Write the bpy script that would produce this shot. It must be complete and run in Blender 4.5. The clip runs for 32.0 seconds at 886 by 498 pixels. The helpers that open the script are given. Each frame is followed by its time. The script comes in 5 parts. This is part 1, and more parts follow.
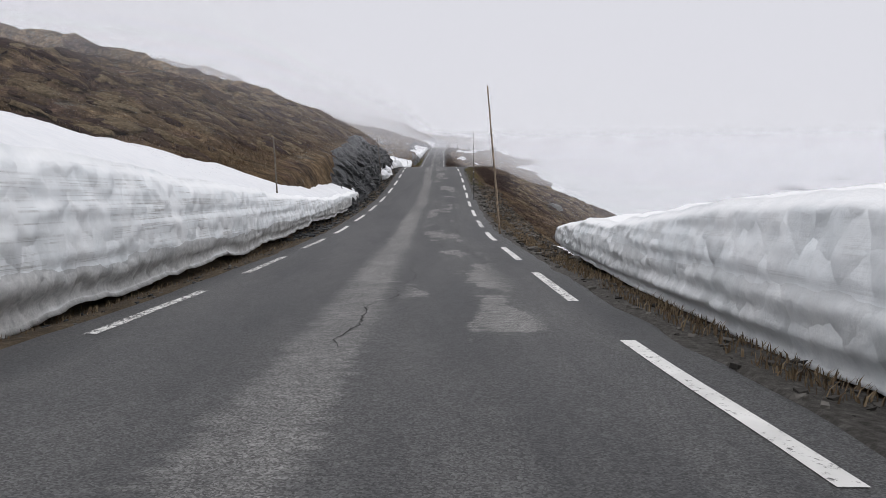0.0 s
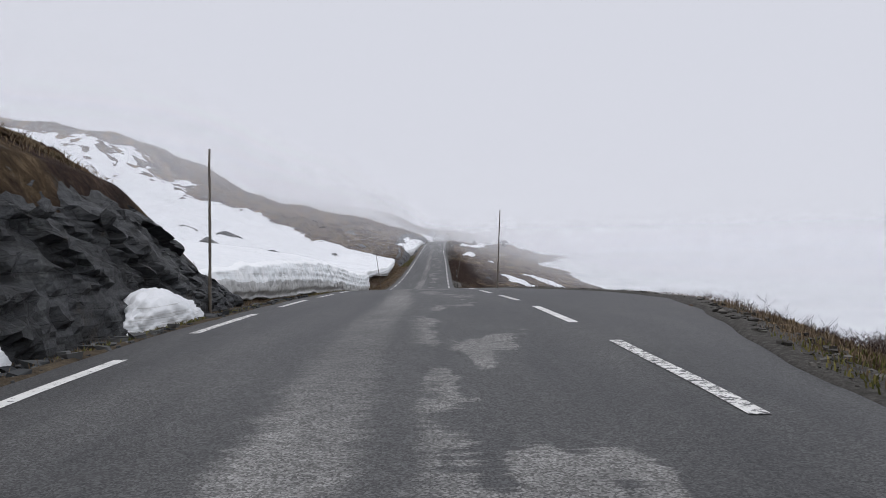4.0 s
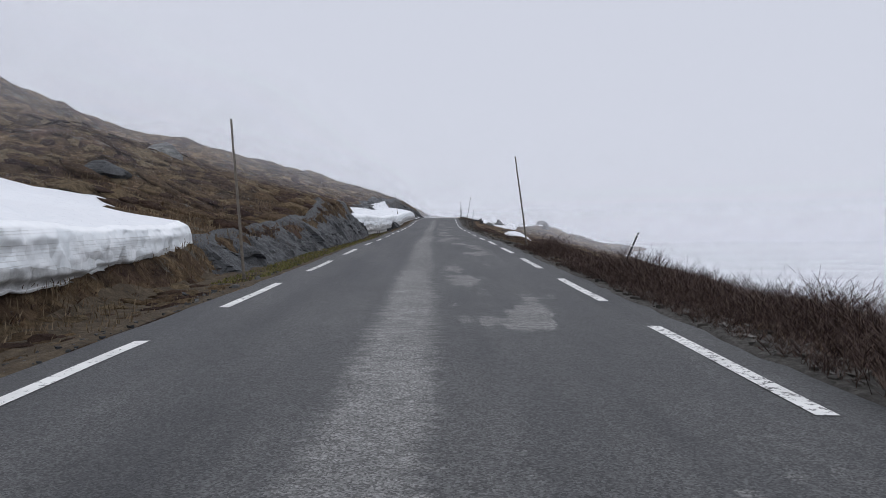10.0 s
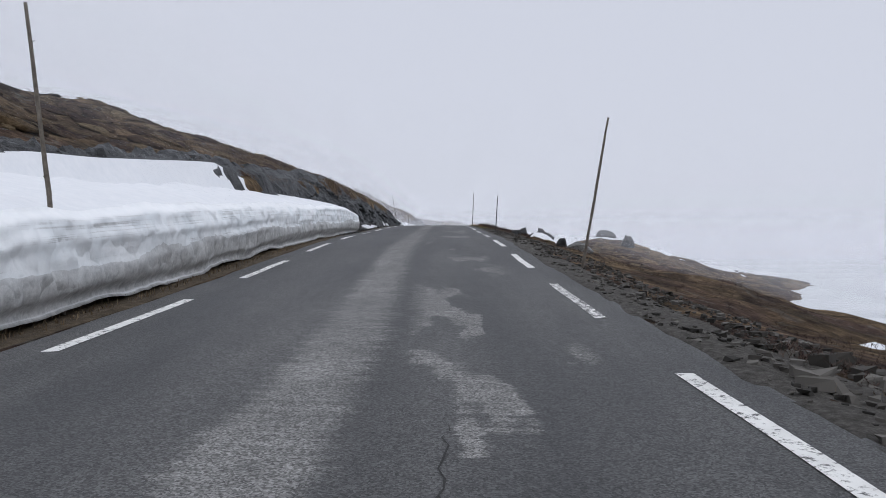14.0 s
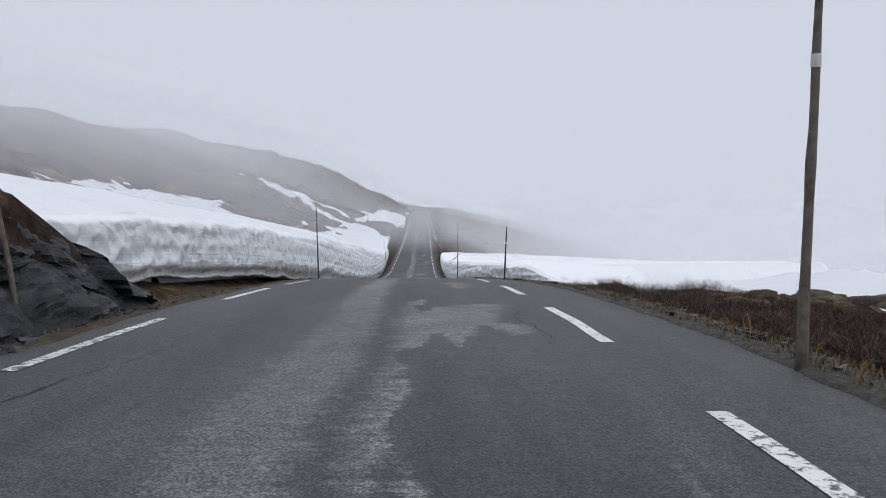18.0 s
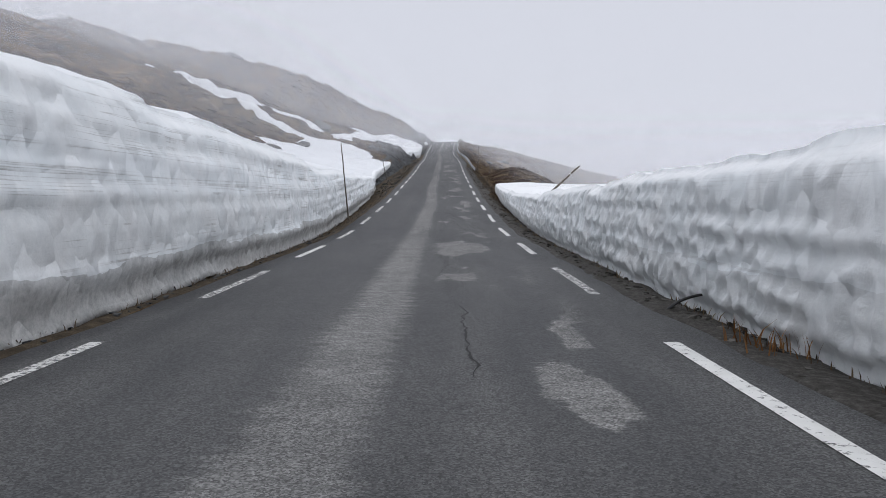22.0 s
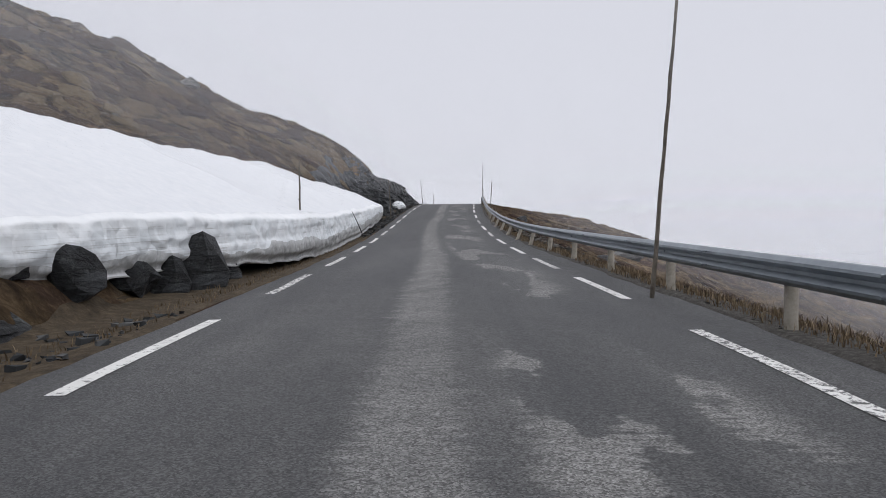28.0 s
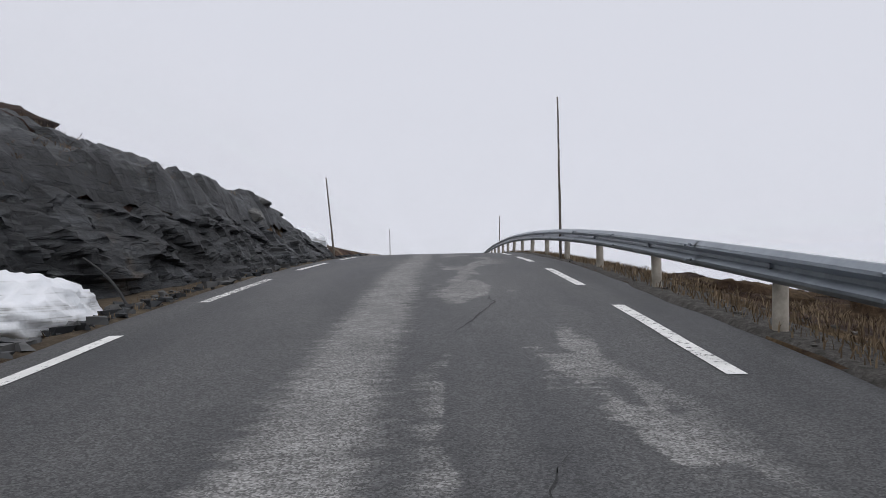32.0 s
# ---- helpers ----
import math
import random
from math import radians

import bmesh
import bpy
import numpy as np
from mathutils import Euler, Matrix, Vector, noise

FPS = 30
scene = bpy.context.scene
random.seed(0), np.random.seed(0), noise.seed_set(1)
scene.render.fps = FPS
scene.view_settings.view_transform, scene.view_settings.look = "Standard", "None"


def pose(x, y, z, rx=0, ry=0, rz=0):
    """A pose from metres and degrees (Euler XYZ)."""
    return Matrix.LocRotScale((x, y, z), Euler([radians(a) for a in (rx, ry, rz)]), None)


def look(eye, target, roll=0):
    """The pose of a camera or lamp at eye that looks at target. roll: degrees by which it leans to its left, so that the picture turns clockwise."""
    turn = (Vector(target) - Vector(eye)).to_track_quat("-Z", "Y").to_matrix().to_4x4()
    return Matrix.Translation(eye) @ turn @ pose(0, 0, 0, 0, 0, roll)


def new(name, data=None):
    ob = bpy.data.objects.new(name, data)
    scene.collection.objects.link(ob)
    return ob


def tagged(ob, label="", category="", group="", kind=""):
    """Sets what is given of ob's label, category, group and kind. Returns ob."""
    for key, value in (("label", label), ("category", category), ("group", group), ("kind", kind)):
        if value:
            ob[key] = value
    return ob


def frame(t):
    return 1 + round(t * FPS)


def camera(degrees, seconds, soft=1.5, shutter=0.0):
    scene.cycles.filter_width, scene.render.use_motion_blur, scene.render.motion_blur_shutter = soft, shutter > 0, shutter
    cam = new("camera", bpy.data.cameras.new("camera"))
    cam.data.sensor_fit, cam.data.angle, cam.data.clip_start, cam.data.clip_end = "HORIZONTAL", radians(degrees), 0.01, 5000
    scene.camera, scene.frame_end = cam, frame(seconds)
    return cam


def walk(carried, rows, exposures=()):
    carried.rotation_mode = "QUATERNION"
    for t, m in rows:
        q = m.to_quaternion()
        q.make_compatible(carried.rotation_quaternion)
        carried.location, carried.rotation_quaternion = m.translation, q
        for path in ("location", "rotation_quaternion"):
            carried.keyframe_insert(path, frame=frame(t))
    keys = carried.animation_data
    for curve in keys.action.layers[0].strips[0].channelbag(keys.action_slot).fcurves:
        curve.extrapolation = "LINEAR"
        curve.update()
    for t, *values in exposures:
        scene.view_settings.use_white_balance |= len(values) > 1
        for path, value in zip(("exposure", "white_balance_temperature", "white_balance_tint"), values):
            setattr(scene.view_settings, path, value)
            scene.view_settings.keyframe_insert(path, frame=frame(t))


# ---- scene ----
# The road: level of its middle every 10 m, and its line every 25 m.
PROFILE_START, LINE_START, HALF = -30.0, -40.0, 2.690
PROFILE = [
    0.95, 1.41, 1.72, 1.50, 0.49, -0.17, -0.77, -1.00, -1.02, -0.69, -0.19, 0.15, -0.02, -0.47, -0.89, -1.66, 
    -2.48, -2.97, -3.14, -3.14, -3.02, -2.76, -2.54, -2.28, -1.96, -1.85, -1.51, -1.35, -1.01, -0.75, -0.27, 
    0.32, 0.55, 0.93, 1.18, 1.42, 1.56, 1.50, 1.03, 0.36, -0.60, -1.54, -2.30, -2.87, -3.14, -3.45, -3.17, -2.97, 
    -2.48, -2.07, -1.58, -1.12, -0.32, 0.03, 0.49, 0.92, 1.38, 1.99, 2.83, 3.77, 4.84, 5.84, 6.48, 6.94, 7.22, 
    7.34, 7.33, 7.24, 7.09, 6.93, 6.79, 6.74, 6.81, 7.03, 7.36, 7.76, 8.22, 8.72, 9.26, 9.84, 10.45, 11.06]
LINE = [
    1.04, 0.75, 0.45, 0.07, 0.34, 0.13, -0.77, -1.31, -1.21, -1.19, -1.15, -1.36, -1.29, -0.92, -0.40, 0.23, 
    -0.12, -0.38, -0.37, -0.44, -0.34, -0.25, -0.07, -0.48, -0.47, 0.65, 1.99, 3.16, 4.26, 5.38, 6.60, 7.87, 
    9.15, 10.40, 11.64]

cam = camera(62.0, 32.0, 0.8)
# seconds, x, y, z, turn to the left, tilt up, lean to the right
ROWS = [
    (0.0, 1.387, 3.532, 2.360, 0.09, -7.96, 0.60),
    (0.5, 1.259, 13.386, 1.535, -0.00, -7.06, 0.32),
    (1.0, 1.046, 22.935, 0.912, -0.36, -6.47, 0.65),
    (1.5, 0.996, 32.674, 0.445, -0.77, -4.66, 0.88),
    (2.0, 1.048, 42.258, 0.265, -0.59, -3.66, 0.95),
    (2.5, 0.932, 51.530, 0.318, -0.48, -2.12, 0.83),
    (3.0, 0.823, 60.255, 0.599, -0.42, -0.82, 1.02),
    (3.5, 0.733, 68.243, 0.960, -0.68, -0.13, 1.43),
    (4.0, 0.760, 75.565, 1.235, -0.16, -0.53, 1.33),
    (4.5, 0.555, 82.572, 1.320, 0.00, -1.52, -0.93),
    (5.0, 0.379, 90.549, 1.164, 0.58, -4.44, 0.00),
    (5.5, 0.131, 99.185, 0.818, 0.81, -5.07, 0.00),
    (6.0, -0.144, 108.166, 0.404, 0.73, -5.64, 0.00),
    (6.5, -0.391, 117.177, -0.196, 0.31, -6.87, 0.65),
    (7.0, -0.587, 125.903, -0.884, 0.23, -6.80, 0.08),
    (7.5, -0.637, 134.558, -1.441, 0.14, -6.21, 0.24),
    (8.0, -0.717, 143.141, -1.755, -0.13, -5.04, -0.33),
    (8.5, -0.815, 151.399, -1.871, -0.24, -3.55, -0.24),
    (9.0, -0.896, 160.073, -1.871, -0.25, -2.57, 0.08),
    (9.5, -0.859, 168.733, -1.771, -0.29, -1.69, 0.21),
    (10.0, -0.886, 177.639, -1.576, -0.44, -1.20, 0.46),
    (10.5, -0.847, 186.417, -1.366, -0.58, -1.01, 0.28),
    (11.0, -0.814, 195.214, -1.153, -0.82, -0.73, 0.80),
    (11.5, -0.725, 204.273, -0.897, -1.03, -0.70, 0.16),
    (12.0, -0.713, 213.676, -0.677, -0.94, -0.56, 0.19),
    (12.5, -0.687, 223.509, -0.469, -0.82, -0.81, 0.09),
    (13.0, -0.622, 233.639, -0.204, -0.74, -0.82, 1.84),
    (13.5, -0.536, 243.976, 0.043, -0.78, -0.52, 1.31),
    (14.0, -0.520, 254.484, 0.357, -1.00, -0.90, 0.00),
    (14.5, -0.443, 264.976, 0.746, -1.22, 0.12, 0.00),
    (15.0, -0.313, 275.265, 1.285, -1.39, 0.43, 0.00),
    (15.5, -0.145, 285.164, 1.686, -1.44, -0.78, 1.37),
    (16.0, 0.050, 294.486, 1.973, -1.66, -0.67, 0.97),
    (16.5, 0.292, 303.239, 2.252, -1.76, -0.96, 0.55),
    (17.0, 0.468, 311.671, 2.467, -1.95, -1.20, 0.73),
    (17.5, 0.710, 319.834, 2.651, -1.84, -1.36, 0.45),
    (18.0, 0.832, 327.765, 2.767, -1.60, -2.07, -0.03),
    (18.5, 0.877, 335.526, 2.766, -1.31, -2.95, 0.13),
    (19.0, 0.875, 343.326, 2.572, -1.01, -3.76, 0.13),
    (19.5, 0.884, 351.201, 2.175, -0.57, -4.74, 0.23),
    (20.0, 0.769, 359.317, 1.617, -0.02, -5.98, 0.56),
    (20.5, 0.618, 367.424, 0.896, 0.22, -6.81, 0.24),
    (21.0, 0.513, 375.932, 0.096, -0.00, -7.26, 0.69),
    (21.5, 0.416, 384.564, -0.630, 0.09, -6.93, 0.70),
    (22.0, 0.236, 393.439, -1.237, 0.11, -6.01, 0.47),
    (22.5, 0.140, 402.509, -1.668, 0.06, -5.01, 0.55),
    (23.0, 0.102, 411.585, -1.940, -0.29, -3.92, 0.51),
    (23.5, -0.027, 420.573, -2.099, -0.52, -2.85, 1.05),
    (24.0, -0.013, 429.658, -1.942, -0.44, -1.53, 0.22),
    (24.5, -0.089, 438.979, -1.705, -0.66, -0.56, 1.03),
    (25.0, -0.021, 448.115, -1.329, -0.67, 0.21, 0.21),
    (25.5, -0.102, 457.101, -0.936, -0.78, 0.05, -0.55),
    (26.0, -0.062, 466.517, -0.502, -0.79, 0.18, 0.00),
    (26.5, -0.038, 476.150, -0.034, -0.72, 0.44, 0.00),
    (27.0, -0.026, 485.789, 0.581, -0.48, 1.39, 0.00),
    (27.5, -0.033, 495.219, 1.106, 0.23, -0.56, 0.68),
    (28.0, -0.146, 504.230, 1.478, -0.06, -0.16, 0.55),
    (28.5, -0.047, 512.763, 1.857, -0.32, 0.14, 0.05),
    (29.0, -0.014, 521.368, 2.237, -0.44, 0.22, 0.03),
    (29.5, 0.024, 530.146, 2.661, -0.65, 0.06, 0.75),
    (30.0, 0.075, 538.377, 3.164, -0.94, 0.63, 0.16),
    (30.5, 0.101, 545.877, 3.741, -1.41, 1.42, -0.25),
    (31.0, 0.200, 552.720, 4.342, -1.68, 2.21, -0.53),
    (31.5, 0.416, 559.066, 4.947, -1.77, 2.76, 0.29),
    (32.0, 0.451, 565.327, 5.590, -2.19, 2.57, 1.42),
]
walk(cam, [(t, pose(x, y, z, 0, 0, turn) @ pose(0, 0, 0, 90 + tilt) @ pose(0, 0, 0, 0, 0, -lean))
           for t, x, y, z, turn, tilt, lean in ROWS],
     [(0, 0.06, 6650, 10), (3, 0.04, 6600, 10), (4.5, -0.04, 6350, 10), (8, -0.08, 6250, 10), (12, -0.08, 6200, 10), (18, -0.08, 6200, 9), (21, -0.04, 6250, 9), (23.5, 0.02, 6500, 10), (32, 0.02, 6450, 10)])

# ---- sky and light: thick cloud and fog ----
world = bpy.data.worlds.new("fog_sky")
scene.world = world
world.use_nodes = True
_wn = world.node_tree
_bg = _wn.nodes["Background"]
_tc = _wn.nodes.new("ShaderNodeTexCoord")
_sp = _wn.nodes.new("ShaderNodeSeparateXYZ")
_cr = _wn.nodes.new("ShaderNodeValToRGB")
_cr.color_ramp.elements[0].position, _cr.color_ramp.elements[0].color = 0.0, (0.685, 0.698, 0.768, 1)
_cr.color_ramp.elements[1].position, _cr.color_ramp.elements[1].color = 0.45, (0.675, 0.688, 0.758, 1)
_wn.links.new(_tc.outputs["Generated"], _sp.inputs[0])
_wn.links.new(_sp.outputs[2], _cr.inputs["Fac"])
_wn.links.new(_cr.outputs["Color"], _bg.inputs["Color"])
_bg.inputs["Strength"].default_value = 1.0
sun = new("sun", bpy.data.lights.new("sun", "SUN"))
sun.data.energy, sun.data.angle, sun.data.color = 1.15, radians(100), (1.0, 0.98, 0.95)
sun.matrix_world = look((0, 0, 50), (-7, 16, 0))

# ---- materials ----
def shader(name, rough=0.8, spec=0.4):
    m = bpy.data.materials.new(name)
    m.use_nodes = True
    nt = m.node_tree
    b = nt.nodes["Principled BSDF"]
    b.inputs["Roughness"].default_value = rough
    b.inputs["Specular IOR Level"].default_value = spec
    return m, nt, b


def node(nt, kind, **settings):
    n = nt.nodes.new(kind)
    for key, value in settings.items():
        if key in n.inputs:
            n.inputs[key].default_value = value
    return n


def coords(nt, output="Object", scale=(1, 1, 1)):
    c = nt.nodes.new("ShaderNodeTexCoord")
    mp = nt.nodes.new("ShaderNodeMapping")
    mp.inputs["Scale"].default_value = scale
    nt.links.new(c.outputs[output], mp.inputs["Vector"])
    return mp.outputs["Vector"]


def noise_tex(nt, vec, scale, detail=5.0, rough=0.6, distort=0.0):
    n = node(nt, "ShaderNodeTexNoise", Scale=scale, Detail=detail, Roughness=rough, Distortion=distort)
    nt.links.new(vec, n.inputs["Vector"])
    return n.outputs["Fac"]


def ramp(nt, fac, stops):
    r = nt.nodes.new("ShaderNodeValToRGB")
    e = r.color_ramp.elements
    while len(e) < len(stops):
        e.new(0.5)
    for el, (pos, col) in zip(e, stops):
        el.position, el.color = pos, (*col, 1) if len(col) == 3 else col
    nt.links.new(fac, r.inputs["Fac"])
    return r.outputs["Color"]


def mix(nt, fac, a, b, blend="MIX"):
    m = nt.nodes.new("ShaderNodeMix")
    m.data_type, m.blend_type = "RGBA", blend
    for sock, value in ((m.inputs[0], fac), (m.inputs[6], a), (m.inputs[7], b)):
        if hasattr(value, "links"):
            nt.links.new(value, sock)
        else:
            sock.default_value = value if not isinstance(value, tuple) else (*value, 1)
    return m.outputs[2]


def math_node(nt, op, a, b=0.0, c=0.0):
    m = nt.nodes.new("ShaderNodeMath")
    m.operation = op
    for sock, value in zip(m.inputs, (a, b, c)):
        if hasattr(value, "links"):
            nt.links.new(value, sock)
        else:
            sock.default_value = value
    return m.outputs[0]


def relief(nt, b, height, strength, distance):
    bp = node(nt, "ShaderNodeBump", Strength=strength, Distance=distance)
    nt.links.new(height, bp.inputs["Height"])
    nt.links.new(bp.outputs["Normal"], b.inputs["Normal"])


def g(v):
    return (v, v, v)


def make_asphalt():
    """Worn asphalt: pale stripped strip near the middle with torn edges, pale repair patches, dark smooth lanes, fine grit."""
    m, nt, b = shader("worn_asphalt", 0.62, 0.25)
    uv = coords(nt, "UV")
    sep = nt.nodes.new("ShaderNodeSeparateXYZ")
    nt.links.new(uv, sep.inputs[0])
    drift = noise_tex(nt, coords(nt, "UV", (0.0, 0.045, 1.0)), 1.0, 3.0, 0.6)
    torn = noise_tex(nt, coords(nt, "UV", (0.9, 7.0, 1.0)), 1.0, 5.0, 0.72)
    edge = noise_tex(nt, uv, 3.2, 6.0, 0.75)
    u = math_node(nt, "MULTIPLY_ADD", drift, 0.9, sep.outputs[0])
    u = math_node(nt, "MULTIPLY_ADD", torn, 0.75, u)
    u = math_node(nt, "MULTIPLY_ADD", edge, 0.35, u)
    # u now runs about one metre above the true distance from the middle
    strip = ramp(nt, math_node(nt, "MULTIPLY_ADD", u, 0.1, 0.4),
                 [(0.432, g(0)), (0.457, g(1)), (0.505, g(0.95)), (0.528, g(0))])
    along = ramp(nt, noise_tex(nt, coords(nt, "UV", (0.15, 0.05, 1.0)), 1.0, 3.0, 0.6), [(0.35, g(0.45)), (0.55, g(1))])
    strip = mix(nt, 1.0, strip, along, "MULTIPLY")
    pn = noise_tex(nt, coords(nt, "UV", (0.75, 0.20, 1.0)), 1.0, 3.0, 0.55)
    pn = math_node(nt, "MULTIPLY_ADD", torn, 0.16, pn)
    blot = ramp(nt, pn, [(0.622, g(0)), (0.64, g(0.9))])
    side = ramp(nt, math_node(nt, "MULTIPLY_ADD", u, 0.1, 0.4), [(0.53, g(0)), (0.56, g(1)), (0.68, g(1)), (0.72, g(0.2)), (0.8, g(0))])
    blot = mix(nt, 1.0, blot, side, "MULTIPLY")
    worn = mix(nt, 1.0, strip, blot, "LIGHTEN")
    brush = ramp(nt, noise_tex(nt, coords(nt, "UV", (4.0, 12.0, 1.0)), 1.0, 4.0, 0.75), [(0.3, g(0.45)), (0.58, g(1))])
    worn = mix(nt, 1.0, worn, brush, "MULTIPLY")
    faint = ramp(nt, noise_tex(nt, coords(nt, "UV", (0.8, 0.10, 1.0)), 1.2, 5.0, 0.65), [(0.35, g(0)), (0.7, g(0.3))])
    worn = mix(nt, 1.0, worn, faint, "LIGHTEN")
    dark = ramp(nt, noise_tex(nt, coords(nt, "UV", (1.0, 0.16, 1.0)), 0.5, 5.0), [(0.3, (0.030, 0.031, 0.033)), (0.7, (0.050, 0.051, 0.053))])
    pale = ramp(nt, noise_tex(nt, uv, 1.3, 5.0), [(0.3, (0.165, 0.164, 0.161)), (0.7, (0.24, 0.238, 0.232))])
    col = mix(nt, worn, dark, pale)
    chips = node(nt, "ShaderNodeTexVoronoi", Scale=85.0)
    nt.links.new(uv, chips.inputs["Vector"])
    tone = nt.nodes.new("ShaderNodeSeparateXYZ")
    nt.links.new(chips.outputs["Color"], tone.inputs[0])
    grit = mix(nt, 0.6, noise_tex(nt, uv, 55.0, 4.0, 0.8), tone.outputs[0])
    speck = noise_tex(nt, uv, 11.0, 4.0, 0.8)
    col = mix(nt, 1.0, col, ramp(nt, grit, [(0.22, g(0.45)), (0.5, g(0.98)), (0.78, g(1.75))]), "MULTIPLY")
    col = mix(nt, 1.0, col, ramp(nt, speck, [(0.3, g(0.84)), (0.7, g(1.17))]), "MULTIPLY")
    nt.links.new(col, b.inputs["Base Color"])
    nt.links.new(ramp(nt, worn, [(0, g(0.58)), (1, g(0.9))]), b.inputs["Roughness"])
    relief(nt, b, grit, 0.6, 0.008)
    return m


def make_paint():
    m, nt, b = shader("road_paint", 0.7, 0.3)
    v = coords(nt)
    info = nt.nodes.new("ShaderNodeObjectInfo")
    n = math_node(nt, "MULTIPLY_ADD", info.outputs["Random"], -0.13, noise_tex(nt, v, 14.0, 6.0, 0.75))
    wear = ramp(nt, n, [(0.35, (0.1, 0.1, 0.1)), (0.42, (0.74, 0.74, 0.72))])
    col = mix(nt, 1.0, wear, ramp(nt, noise_tex(nt, v, 2.0), [(0.3, g(0.8)), (0.6, g(1))]), "MULTIPLY")
    nt.links.new(col, b.inputs["Base Color"])
    relief(nt, b, noise_tex(nt, v, 60.0, 2.0), 0.3, 0.004)
    return m


def make_snow(name, dirt, ice, output="Object", dull=0.0):
    """Old snow: dirt in thin level layers, blue-grey ice where it is packed, rough flakes and specks."""
    m, nt, b = shader(name, 0.62, 0.3)
    v = coords(nt)
    if output == "UV":
        lay_v, wide_v = coords(nt, "UV", (0.035, 3.6, 1.0)), coords(nt, "UV", (0.02, 1.0, 1.0))
    else:
        lay_v, wide_v = coords(nt, "Object", (0.05, 0.05, 3.2)), coords(nt, "Object", (0.02, 0.02, 1.0))
    lay = noise_tex(nt, lay_v, 1.0, 4.0, 0.6, 0.12)
    bands = ramp(nt, lay, [(0.425, g(1)), (0.462, g(0.7)), (0.474, g(0.0)), (0.482, g(0.6)), (0.51, g(1)), (0.575, g(0.9)), (0.592, g(0.2)), (0.602, g(0.95))])
    patchy = ramp(nt, noise_tex(nt, v, 0.8, 5.0, 0.7), [(0.40, g(0.05)), (0.60, g(0.9))])
    zone = ramp(nt, noise_tex(nt, wide_v, 1.3, 3.0, 0.5), [(0.45, g(0)), (0.65, g(0.35))])
    grain = noise_tex(nt, v, 3.5, 6.0, 0.7)
    clean = ramp(nt, grain, [(0.3, (0.84 - dull, 0.86 - dull, 0.88 - 0.9 * dull)), (0.7, (0.92 - dull, 0.93 - dull, 0.94 - 0.9 * dull))])
    icy = ramp(nt, noise_tex(nt, v, 1.1, 5.0), [(0.35, (0.84, 0.89, 0.92)), (0.7, (0.93, 0.95, 0.965))])
    soil = ramp(nt, noise_tex(nt, v, 9.0, 5.0, 0.8), [(0.35, (0.16, 0.155, 0.145)), (0.65, (0.42, 0.41, 0.39))])
    geo = nt.nodes.new("ShaderNodeNewGeometry")
    sep = nt.nodes.new("ShaderNodeSeparateXYZ")
    nt.links.new(geo.outputs["Normal"], sep.inputs[0])
    steep = ramp(nt, sep.outputs[2], [(0.35, g(1)), (0.8, g(0))])
    col = mix(nt, mix(nt, ice, g(0), steep), clean, icy)
    d = math_node(nt, "SUBTRACT", 1.0, bands)
    d = mix(nt, 1.0, d, patchy, "MULTIPLY")
    d = mix(nt, 1.0, d, zone, "LIGHTEN")
    if output == "UV":   # grime thrown up by traffic
        su = nt.nodes.new("ShaderNodeSeparateXYZ")
        nt.links.new(coords(nt, "UV"), su.inputs[0])
        level = math_node(nt, "MULTIPLY_ADD", noise_tex(nt, coords(nt, "UV", (0.25, 0.6, 1.0)), 1.0, 5.0, 0.65), 0.9, su.outputs[1])
        d = mix(nt, 1.0, d, ramp(nt, level, [(0.80, g(0.85)), (1.0, g(0.6)), (1.2, g(0.0))]), "LIGHTEN")
    d = mix(nt, 1.0, d, steep, "MULTIPLY")
    d = mix(nt, 1.0, d, g(dirt), "MULTIPLY")
    speck = ramp(nt, noise_tex(nt, v, 2.6, 9.0, 0.85), [(0.60, g(0)), (0.76, g(0.40 * dirt))])
    d = mix(nt, 1.0, d, speck, "LIGHTEN")
    col = mix(nt, d, col, soil)
    nt.links.new(col, b.inputs["Base Color"])
    cell_v = coords(nt, "UV", (2.9, 2.2, 1.0)) if output == "UV" else coords(nt, "Object", (2.2, 2.2, 2.2))
    bent = nt.nodes.new("ShaderNodeVectorMath")
    bent.operation = "MULTIPLY_ADD"
    wob = node(nt, "ShaderNodeTexNoise", Scale=1.5, Detail=3.0)
    nt.links.new(v, wob.inputs["Vector"])
    nt.links.new(wob.outputs["Color"], bent.inputs[0])
    bent.inputs[1].default_value = (0.8, 0.8, 0.8)
    nt.links.new(cell_v, bent.inputs[2])
    cells = node(nt, "ShaderNodeTexVoronoi", Scale=1.0)
    nt.links.new(bent.outputs[0], cells.inputs["Vector"])
    cup = math_node(nt, "MULTIPLY", cells.outputs["Distance"], cells.outputs["Distance"])
    cup = mix(nt, 1.0, cup, steep, "MULTIPLY")
    h = math_node(nt, "MULTIPLY_ADD", noise_tex(nt, v, 11.0, 5.0, 0.7), 0.16, math_node(nt, "MULTIPLY_ADD", lay, 0.12, math_node(nt, "MULTIPLY", cup, ice)))
    relief(nt, b, h, 0.5, 0.2)
    return m


